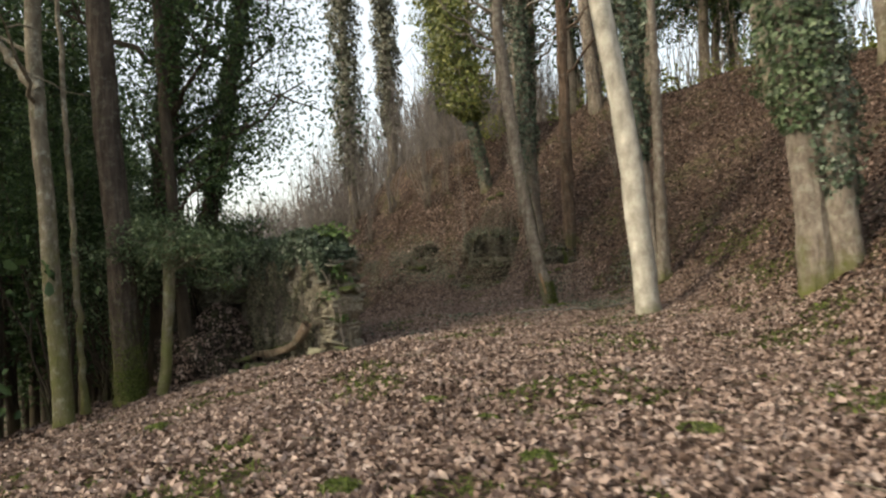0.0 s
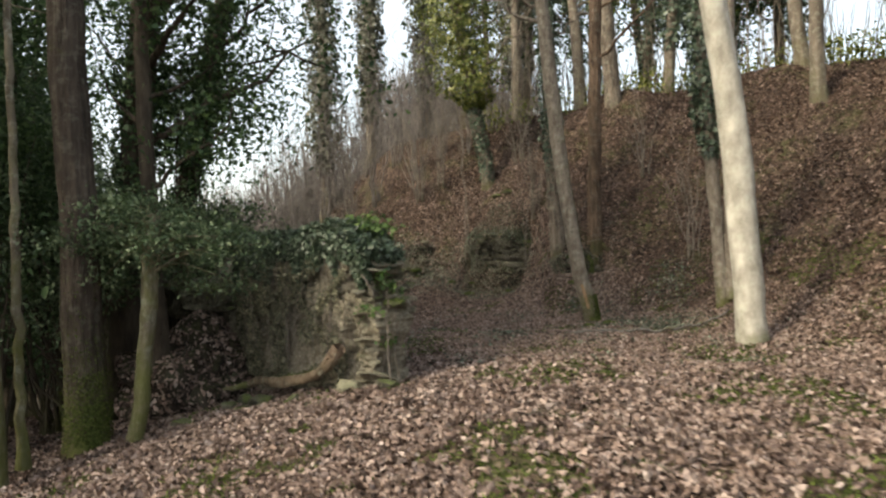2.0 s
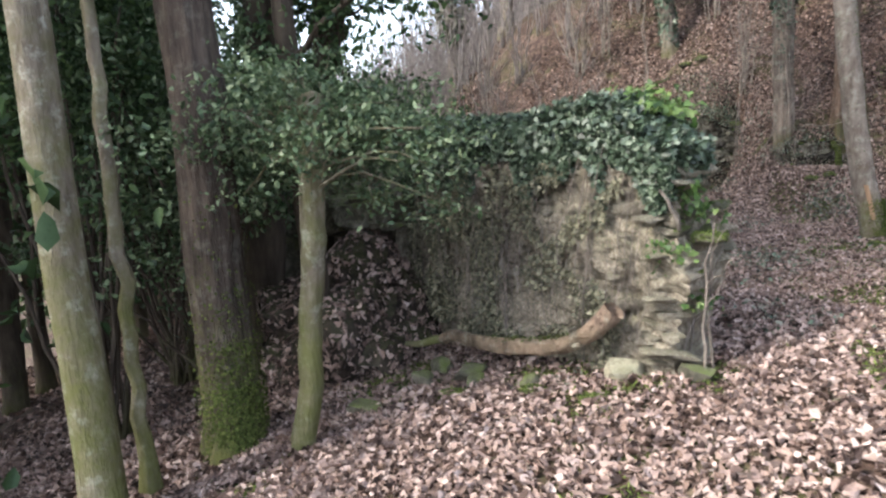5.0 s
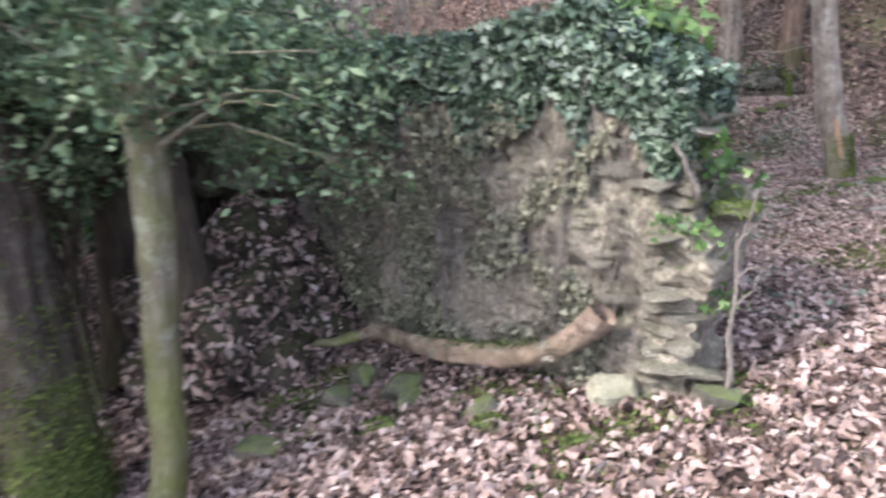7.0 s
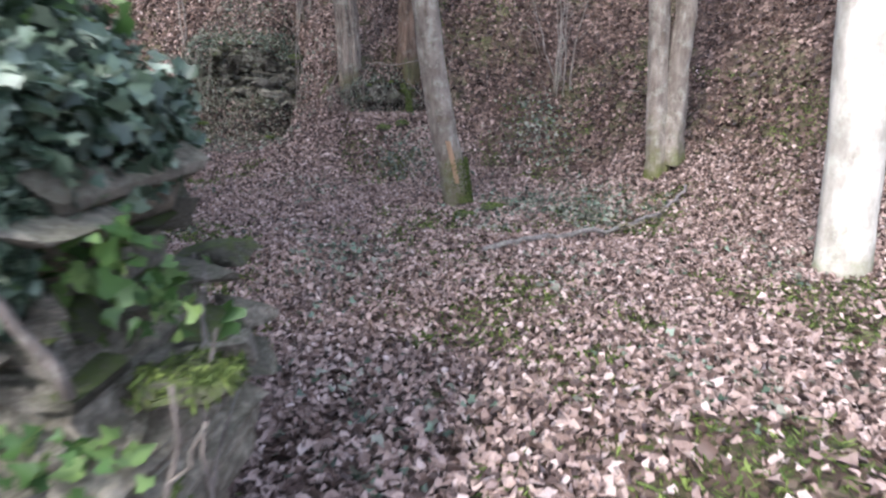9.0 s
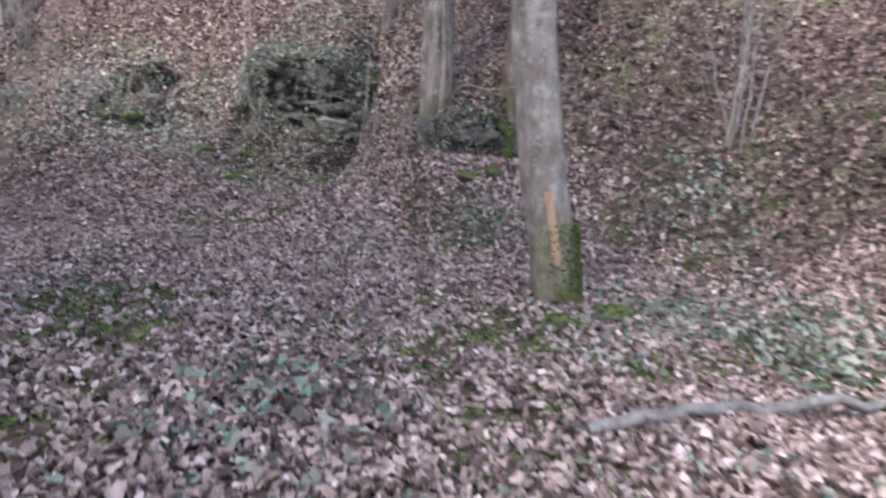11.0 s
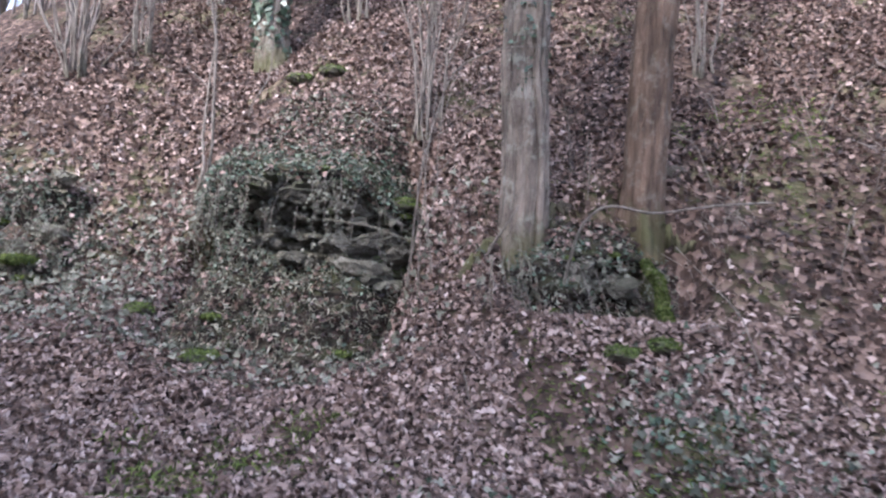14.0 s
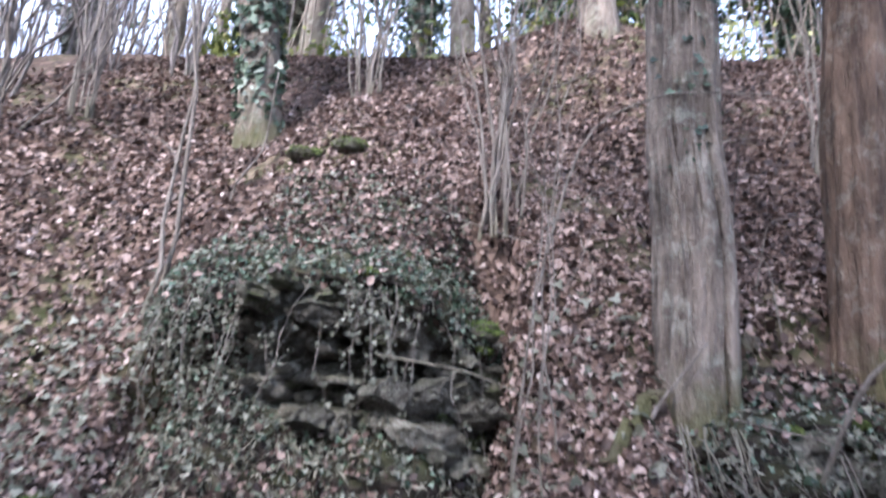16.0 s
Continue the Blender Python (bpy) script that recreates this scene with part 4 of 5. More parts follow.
def build_ruin():
    ob = thing("ruined_wall", (-2.6, 11.8, -0.6), "ruined rubble wall overgrown with ivy and moss", "ruin")
    org = np.array([-2.6, 11.8, -0.6])
    # core of rubble and mortar
    ns, nz, th = 150, 90, 0.5
    verts, faces = [], []
    for i in range(ns + 1):
        s = i / ns
        p, n = wall_at(s)
        n = -n if n[1] > 0 else n
        lo, hi = gz(*p) - 0.35, wall_top(s)
        for side in (0, 1):
            for k in range(nz + 1):
                z = lo + (hi - lo) * k / nz
                off = (0.0 if side == 0 else -th)
                r = noise.noise(Vector((p[0] * 2.1, p[1] * 2.1, z * 2.6 + side * 9))) * 0.1 + noise.noise(Vector((p[0] * 7, p[1] * 7, z * 9))) * 0.06 + noise.noise(Vector((p[0] * 19, p[1] * 19, z * 24))) * 0.03
                jag = float(np.interp(z, (-0.6, -0.3, 0.0, 0.2, 0.42, 0.55, 0.8, 0.95, 1.3), (0.12, 0.0, 0.03, 0.16, 0.1, -0.02, -0.1, 0.04, -0.1))) + 0.09 * noise.noise(Vector((z * 6, side * 3.1, 2))) + 0.05 * noise.noise(Vector((z * 17, side, 5)))
                q = p + n * (off + (r if side == 0 else -r)) + np.array([0.75, -0.66]) * jag * max(0, 1 - s / 0.14)
                verts.append((q[0] - org[0], q[1] - org[1], z + 0.05 * noise.noise(Vector((s * 20, z, side))) - org[2]))
    w = 2 * (nz + 1)
    for i in range(ns):
        for k in range(nz):
            a = i * w + k
            faces.append((a, a + 1, a + w + 1, a + w))
            c = a + nz + 1
            faces.append((c, c + w, c + w + 1, c + 1))
        a = i * w + nz
        faces.append((a, a + nz + 1, a + w + nz + 1, a + w))
    for base in (0, ns * w):
        for k in range(nz):
            faces.append((base + k, base + nz + 1 + k, base + nz + 2 + k, base + k + 1))
    me = mesh_from("core", verts, faces, CORE)
    piece("core", me, ob)
    # face stones
    kinds = [rock_mesh("stone", (1, 0.6, 0.6), STONE, 11 + k, 2, 0.4, 0.5) for k in range(7)]
    for _ in range(300):
        s = RNG.uniform(0.0, 0.97) ** 1.15
        p, n = wall_at(s)
        n = -n if n[1] > 0 else n
        z = RNG.uniform(-0.55, wall_top(s) - 0.1)
        size = RNG.uniform(0.035, 0.085) * (1.3 if s < 0.2 else 1)
        q = p + n * RNG.uniform(-0.02, 0.035)
        m = pose(q[0] - org[0], q[1] - org[1], z - org[2], RNG.normal() * 6, RNG.normal() * 6, math.degrees(math.atan2(n[1], n[0])) + 90 + RNG.normal() * 10) @ Matrix.Diagonal((size * RNG.uniform(0.8, 1.6), size, size * RNG.uniform(0.6, 1), 1))
        piece("stone", kinds[RNG.integers(7)], ob, "", m)
    # courses laid bare at the broken end
    slabs = [rock_mesh("slab", (1, 0.8, 0.36), STONE, 31 + k, 3, 0.45, 0.42) for k in range(5)] + [rock_mesh("slab", (1, 0.8, 0.36), MOSSY_STONE, 41 + k, 3, 0.45, 0.42) for k in range(3)]
    along, out_of = np.array([0.66, 0.75]), np.array([0.75, -0.66])
    for row in range(13):
        z = -0.5 + row * 0.13
        out = (0.04, 0.06, -0.02, 0.02, 0.1, 0.12, 0.2, 0.26, 0.3, 0.16, 0.04, 0.02, -0.04)[row]
        c = -0.04
        while c < 0.56:
            w = RNG.uniform(0.08, 0.17)
            e = np.array([-1.68, 10.95]) + along * (c + w * 0.5) + out_of * (out * RNG.uniform(0.2, 1.15) * (0.45 + 0.8 * c) - 0.09)
            m = pose(e[0] - org[0], e[1] - org[1], z - org[2] + RNG.normal() * 0.018, RNG.normal() * 6, RNG.normal() * 6, 48 + RNG.normal() * 16) @ Matrix.Diagonal((w * 0.72, RNG.uniform(0.12, 0.2), RNG.uniform(0.1, 0.17), 1))
            piece("slab", slabs[RNG.integers(5 if row < 6 else 8)], ob, "", m)
            c += w * RNG.uniform(0.8, 1.1)
    for x, y, z, a, k in ((-1.6, 10.92, -0.3, 10, 0.24), (-1.66, 10.93, 0.92, -20, 0.2), (-1.7, 10.9, 0.1, 35, 0.15), (-1.74, 10.88, 0.4, 40, 0.13), (-1.76, 10.92, 0.66, 40, 0.14), (-1.3, 11.12, 0.5, 20, 0.16)):
        piece("slab", slabs[RNG.integers(5)], ob, "", pose(x - org[0], y - org[1], z - org[2], RNG.normal() * 4, RNG.normal() * 6, a) @ Matrix.Diagonal((k, k * 0.8, k * 0.75, 1)))
    tuft = np.concatenate([np.array(q) + RNG.normal(size=(n, 3)) * np.array([0.07, 0.07, 0.045]) for q, n in (((-1.66, 10.9, 0.42), 110), ((-1.45, 11.0, 0.7), 60), ((-1.5, 10.9, 0.1), 50), ((-1.55, 10.95, 0.85), 60))])
    piece("ivy_tuft", leaves("ivy_tuft", tuft - org, 0.042, np.zeros(tuft.shape) + np.array([0.3, -0.6, 0.5]), "ivy", FRESH_IVY, 0.6), ob, "green ivy tufts between the broken courses")
    stick = Tubes()
    stick.add(arc(np.array([-1.74, 10.82, 0.86]) - org, np.array([-1.6, 10.84, 0.6]) - org, 7, (0, 0, 0.02), 0.005), np.linspace(0.012, 0.015, 7), 8, 0.08)
    piece("broken_stem", stick.mesh("broken_stem", TWIG), ob, "pale broken ivy stem")
    # ivy over the top and the upper face
    pos, nor = [], []
    for _ in range(25000):
        s = RNG.uniform(-0.02, 1.02)
        p, n = wall_at(min(max(s, 0), 1))
        n = -n if n[1] > 0 else n
        top = wall_top(min(max(s, 0), 1))
        if RNG.uniform() < 0.45:
            q = p + n * RNG.uniform(-0.55, 0.14)
            z = top + RNG.uniform(-0.02, 0.16) + 0.05 * math.sin(14 * s) * RNG.uniform()
            pos.append((q[0], q[1], z)), nor.append((n[0] * 0.4, n[1] * 0.4, 0.8))
        else:
            drop = (0.06 if s < 0.14 else 0.5 if s < 0.4 else 0.3) + 0.14 * math.sin(11 * s + 1) + 0.16 * math.sin(23 * s) + 0.1 * math.sin(57 * s) + (0.35 if 0.72 < s < 0.97 else 0)
            k = RNG.uniform() ** 1.35
            q = p + n * (0.03 + 0.14 * RNG.uniform() * (1 - k * 0.6))
            pos.append((q[0], q[1], top - k * max(drop, 0.2))), nor.append((n[0], n[1], 0.35))
    for _ in range(420):
        k = RNG.uniform() ** 1.3
        e = np.array([-1.62, 10.9]) + np.array([0.66, 0.75]) * RNG.uniform(-0.02, 0.42) + np.array([0.75, -0.66]) * RNG.uniform(-0.08, 0.06)
        pos.append((e[0], e[1], 1.16 - k * 0.25)), nor.append((0.7, -0.6, 0.4))
    me = leaves("ivy", np.array(pos) - org, 0.048, np.array(nor), "ivy", IVY, 0.6)
    piece("ivy", me, ob, "dark glossy ivy leaves")
    q = np.array([-1.72, 11.5, 1.4]) + RNG.normal(size=(420, 3)) * np.array([0.16, 0.18, 0.08])
    piece("ivy_tip", leaves("ivy_tip", q - org, 0.06, np.zeros((420, 3)) + np.array([-0.2, -0.4, 0.8]), "ivy", FRESH_IVY, 0.5), ob, "fresh light green ivy shoot")
    # thin creeping stems and dull growth over the face
    t = Tubes()
    for _ in range(95):
        s = RNG.uniform(0.06, 0.97)
        p, n = wall_at(s)
        n = -n if n[1] > 0 else n
        z0, z1 = -0.5 + RNG.uniform(0, 0.5), wall_top(s) - RNG.uniform(0.0, 0.5)
        p2, _ = wall_at(min(max(s + RNG.normal() * 0.05, 0), 1))
        a = np.array([*(p + n * 0.1), z0]) - org
        b = np.array([*(p2 + n * 0.08), z1]) - org
        t.add(arc(a, b, 8, (0, 0, 0), 0.02), np.linspace(0.0045, 0.0025, 8) * RNG.uniform(0.5, 1.4), 5)
    piece("creeper", t.mesh("creeper", TWIG), ob, "dry pale creeper stems")
    pos, nor = [], []
    for _ in range(19000):
        s = RNG.uniform(0.1, 1)
        p, n = wall_at(s)
        n = -n if n[1] > 0 else n
        z = -0.55 + RNG.uniform() * (wall_top(s) + 0.4)
        if noise.noise(Vector((s * 9, z * 3, 4))) + (s - 0.5) * 0.45 < -0.05:
            continue
        q = p + n * RNG.uniform(0.05, 0.12)
        pos.append((q[0], q[1], z)), nor.append((n[0], n[1], 0.2))
    piece("weeds", leaves("weeds", np.array(pos) - org, 0.033, np.array(nor), "ivy", WALL_WEED, 0.6), ob, "small dull leaves creeping over the stone")
    return ob


build_ruin()


def boulder(name, x, y, size, material, label, seed, dz=0.0, turn=0.0, group=""):
    ob = new(name, rock_mesh(name, size, material, seed, 3, 0.65, 0.6))
    ob.matrix_basis = pose(x, y, gz(x, y) + size[2] * 0.35 + dz, 0, 0, turn)
    return tagged(ob, label, "stone", group)


def build_by_ruin():
    # vaulted recess at the wall's end: lintel and back
    v = thing("ruined_vault", (-4.6, 14.6, -0.9), "dark broken vault at the end of the ruined wall", "ruin")
    for k, (x, y, z, sx, sy, sz) in enumerate(((-4.35, 13.75, 0.5, 0.5, 0.35, 0.22), (-4.75, 14.3, 0.5, 0.6, 0.45, 0.32), (-5.9, 14.9, 0.0, 0.45, 0.6, 1.1), (-5.0, 15.6, 0.0, 1.2, 0.3, 1.1), (-3.9, 14.6, 0.1, 0.35, 0.8, 1.0), (-5.2, 15.1, 0.45, 0.7, 0.6, 0.25))):
        piece("masonry", rock_mesh("masonry", (sx, sy, sz), MOSSY_STONE if k < 3 else STONE, 60 + k, 4, 0.35, 0.6, 0.12), v, "", pose(x + 4.6, y - 14.6, z + 0.9, 0, 0, -35))
    heap = new("earth_mound", rock_mesh("earth_mound", (0.95, 1.25, 0.9), EARTH, 71, 4, 0.25, 0.95))
    heap.location = (-4.5, 13.25, -0.75)
    tagged(heap, "heap of earth and leaves in the broken vault", "heap")
    p, d = scatter(heap.data, 5200)
    hl = leaves("leaf_cover", p, 0.065, d, "oval", LITTER, 0.5, 1.2, 0.01, 0.12)
    piece("leaf_cover", hl, heap)
    # fallen log against the wall
    log = thing("fallen_log", (-2.0, 11.0, -0.1), "barkless curved fallen log leaning at the wall's foot", "log")
    org = np.array([-2.0, 11.0, -0.1])
    pts = np.array([(-2.02, 10.92, 0.03), (-2.14, 11.02, -0.14), (-2.3, 11.18, -0.29), (-2.5, 11.38, -0.38), (-2.78, 11.66, -0.46), (-3.08, 12.0, -0.52), (-3.3, 12.26, -0.53), (-3.42, 12.34, -0.6)]) - org
    tt = np.linspace(0, 7, 22)
    line = np.stack([np.interp(tt, range(8), pts[:, k]) for k in range(3)], -1)
    line[1:-1] = (line[:-2] + line[1:-1] * 2 + line[2:]) / 4
    t = Tubes()
    t.add(line, np.linspace(0.068, 0.052, 22), 18, 0.2)
    piece("stem", t.mesh("stem", LOGWOOD), log)
    b = Tubes()
    b.add(arc(line[7], line[7] + np.array([0.12, -0.18, 0.05]), 5), np.linspace(0.045, 0.02, 5), 8, 0.06)
    piece("stub", b.mesh("stub", LOGWOOD), log)
    tail = Tubes()
    tail.add(arc(line[-1], line[-1] + np.array([-0.6, 0.05, -0.2]), 8, (0, 0, 0.05), 0.015), np.linspace(0.045, 0.015, 8), 10, 0.12)
    piece("tail", tail.mesh("tail", BARK_MOSSY), log, "thin dark mossy end")
    k = RNG.integers(7, 14, 260)
    p = line[k] + RNG.normal(size=(260, 3)) * np.array([0.04, 0.03, 0.012]) + np.array([0, 0, 0.062])
    tagged(piece("moss", leaves("moss", p, 0.02, np.zeros((260, 3)) + np.array([0, 0, 1.0]), "ivy", MOSS_LEAF, 0.6), log, "green moss along the top"), kind="stuff")
    # stones at the foot
    boulder("stone", -1.95, 11.02, (0.2, 0.13, 0.1), PALE_STONE, "pale angular stone below the fallen log", 81, 0.02)
    boulder("stone", -1.5, 10.75, (0.13, 0.1, 0.09), MOSSY_STONE, "stone fallen from the broken wall end", 82)
    for k, (x, y, r) in enumerate(((-3.4, 11.9, 0.19), (-3.16, 11.62, 0.17), (-2.98, 11.55, 0.12), (-3.62, 11.75, 0.13), (-3.82, 11.4, 0.14), (-2.7, 11.25, 0.09))):
        boulder("mossy_stone", x + 0.12 * math.sin(9 * k), y + 0.1 * math.cos(7 * k), (r * (0.8 + 0.35 * (k % 3)), r * 0.85, r * (0.6 + 0.2 * (k % 2))), MOSSY_STONE, "rounded mossy stone at the wall's foot", 90 + k, 0, 40 * k, "mossy stones at the wall")
    shrub(-1.45, 10.88, 4, 1.15, 0.4, 0.011, "dry pale twigs beside the broken wall end", "dry twigs")
    shrub(-2.3, 12.2, 9, 0.7, 0.5, 0.006, "dry pale grass stems on top of the ruin", "dry twigs", 1.3)
    shrub(-2.9, 12.9, 9, 0.8, 0.5, 0.006, "dry pale grass stems on top of the ruin", "dry twigs", 1.3)


build_by_ruin()


# ---- rocky mounds in the bank ----
def rng_moss(q, up, r):
    """A cushion of short moss fronds round q."""
    n = 800
    d = RNG.normal(size=(n, 3))
    d /= np.linalg.norm(d, axis=1)[:, None]
    return leaves("moss", q + d * np.array([r * 1.3, r, r * 0.4]) * RNG.uniform(0.55, 1.0, n)[:, None], 0.022, d + up, "ivy", MOSS_LEAF, 0.6)


def mound(x, y, z, size, turn, seed, rocks, label, cover=1.0, gape=0.58):
    """A bank of earth with a hollow of broken ledges in its front, overgrown on top and beside it."""
    ob = thing("rocky_mound", (x, y, z), label, "mound")
    c, s = math.cos(radians(turn)), math.sin(radians(turn))
    off = Vector((seed, seed * 0.7, 3))

    def reach(d):
        """How far the earth goes out in the direction d, and how deep in the hollow that is."""
        k = 1 + 0.26 * noise.noise(d * 1.6 + off) + 0.13 * noise.noise(d * 4 + off) + 0.06 * noise.noise(d * 9 + off) + 0.035 * noise.noise(d * 21 + off)
        f = math.exp(-((d.x - 0.2) / 0.44) ** 2 - ((d.z - 0.5) / 0.25) ** 2) if d.y < 0 else 0
        ledge = noise.noise(Vector((d.x * 3.2, seed, d.z * 11))) + 0.5 * noise.noise(Vector((d.x * 8, d.z * 20, seed)))
        brow = 0.12 * math.exp(-((d.x - 0.2) / 0.5) ** 2 - ((d.z - 0.85) / 0.1) ** 2) if d.y < 0.2 else 0
        return k - f * (gape + 0.24 * ledge) + brow, f

    bm = bmesh.new()
    bmesh.ops.create_icosphere(bm, subdivisions=7 if rocks > 50 else 6, radius=1)
    for v in bm.verts:
        d = v.co.normalized()
        k, _ = reach(d)
        flat = 1 + 0.35 * max(0, -d.z)
        v.co = Vector((d.x * size[0] * k * flat, d.y * size[1] * k * flat, d.z * size[2] * k))
    me = bpy.data.meshes.new("earth")
    bm.to_mesh(me)
    bm.free()
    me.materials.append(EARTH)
    turn_m = pose(0, 0, 0, 0, 0, turn)
    piece("earth", me, ob, "", turn_m)
    kinds = [rock_mesh("rock", (1, 0.9, 0.72), (ROOTY_STONE, STONE, ROOTY_STONE, STONE, MOSSY_STONE)[k % 5], seed + 3 + k, 4, 0.4, 0.6, 0.22) for k in range(8)]
    for _ in range(rocks):
        d = Vector((RNG.normal(0.2, 0.27), 0, RNG.normal(0.46, 0.18)))
        d.y = -math.sqrt(max(0.05, 1 - d.x * d.x - d.z * d.z))
        d = d.normalized()
        k, f = reach(d)
        k += RNG.uniform(-0.04, 0.13)
        r = 0.045 + 0.11 * RNG.uniform() ** 1.8
        piece("rock", kinds[RNG.integers(8)], ob, "", turn_m @ pose(d.x * size[0] * k, d.y * size[1] * k, d.z * size[2] * k, RNG.normal() * 14, RNG.normal() * 18, RNG.uniform(0, 360)) @ Matrix.Diagonal((r * RNG.uniform(0.9, 1.7), r * 1.2, r * RNG.uniform(0.7, 1.15), 1)))
    n = int(42000 * size[0] * cover)
    p, d = scatter(me, n)
    u = p / np.array(size)
    inside = np.exp(-((u[:, 0] - 0.12) / 0.42) ** 2 - ((u[:, 2] - 0.32) / 0.29) ** 2) * (u[:, 1] < 0.1)
    keep = (u[:, 2] > -0.75) & (RNG.uniform(size=n) > smooth(0.25, 0.6, inside) * 0.97)
    rot = np.array([[c, -s, 0], [s, c, 0], [0, 0, 1]])
    low = u[keep, 2] < 0.1
    p, d = p[keep] @ rot.T, d[keep] @ rot.T
    p = p + d * RNG.uniform(0.0, 0.07, len(p))[:, None]
    kind = RNG.uniform(size=len(p))
    fallen = kind < np.clip(0.9 * d[:, 2], 0.06, 0.5)
    straw = ~fallen & (kind > np.where(low, 0.7, 0.9))
    green = ~fallen & ~straw
    dark = green & (RNG.uniform(size=len(p)) < 0.3)
    green &= ~dark
    piece("ivy", leaves("ivy", p[green], 0.027, d[green], "ivy", IVY_GREY, 0.7), ob, "dull grey-green ivy")
    piece("dark_ivy", leaves("dark_ivy", p[dark], 0.029, d[dark], "ivy", IVY, 0.7), ob, "dark green ivy")
    dry = piece("dry_weed", leaves("dry_weed", p[straw], 0.1, d[straw] * 0.7 + np.array([0, 0, 0.15]), "straw", WEED, 0.6), ob, "grey hanging weeds")
    tagged(dry, kind="stuff")
    strands, tips = Tubes(), []
    for _ in range(int(50 * cover)):
        dx = RNG.uniform(-0.8, 0.8)
        y0 = -math.sqrt(1 - dx * dx) * size[1]
        a0 = np.array([dx * size[0], y0 * 0.85, size[2] * RNG.uniform(0.5, 0.9)])
        a1 = np.array([(dx + RNG.normal() * 0.12) * size[0], y0 * 1.02, a0[2] - size[2] * RNG.uniform(0.2, 0.9)])
        line = arc(rot @ a0, rot @ a1, 7, rot @ np.array([0, -0.12, 0]), 0.02)
        strands.add(line, np.linspace(0.0045, 0.002, 7), 4)
        tips.append(np.repeat(line[1:], 4, axis=0) + RNG.normal(size=(24, 3)) * 0.02)
    tagged(piece("hanging_stem", strands.mesh("hanging_stem", TWIG), ob, "thin pale hanging stem"), kind="stuff")
    tips = np.concatenate(tips)
    piece("hanging_ivy", leaves("hanging_ivy", tips, 0.028, np.zeros(tips.shape) + rot @ np.array([0, -1, 0.3]), "ivy", IVY_GREY, 0.6), ob, "small ivy leaves on hanging stems")
    piece("dead_leaves", leaves("dead_leaves", p[fallen], 0.04, d[fallen], "broad", LITTER, 0.5), ob, "dead brown leaves")
    for _ in range(int(5 * cover)):
        w = Vector((RNG.normal() * 0.5, -0.8, RNG.uniform(-0.45, 0.8))).normalized()
        k = reach(w)[0]
        q = turn_m @ Vector((w.x * size[0] * k, w.y * size[1] * k, w.z * size[2] * k))
        piece("moss", rng_moss(np.array(q), np.array(turn_m @ w), RNG.uniform(0.07, 0.13)), ob, "green moss cushion")
    return ob


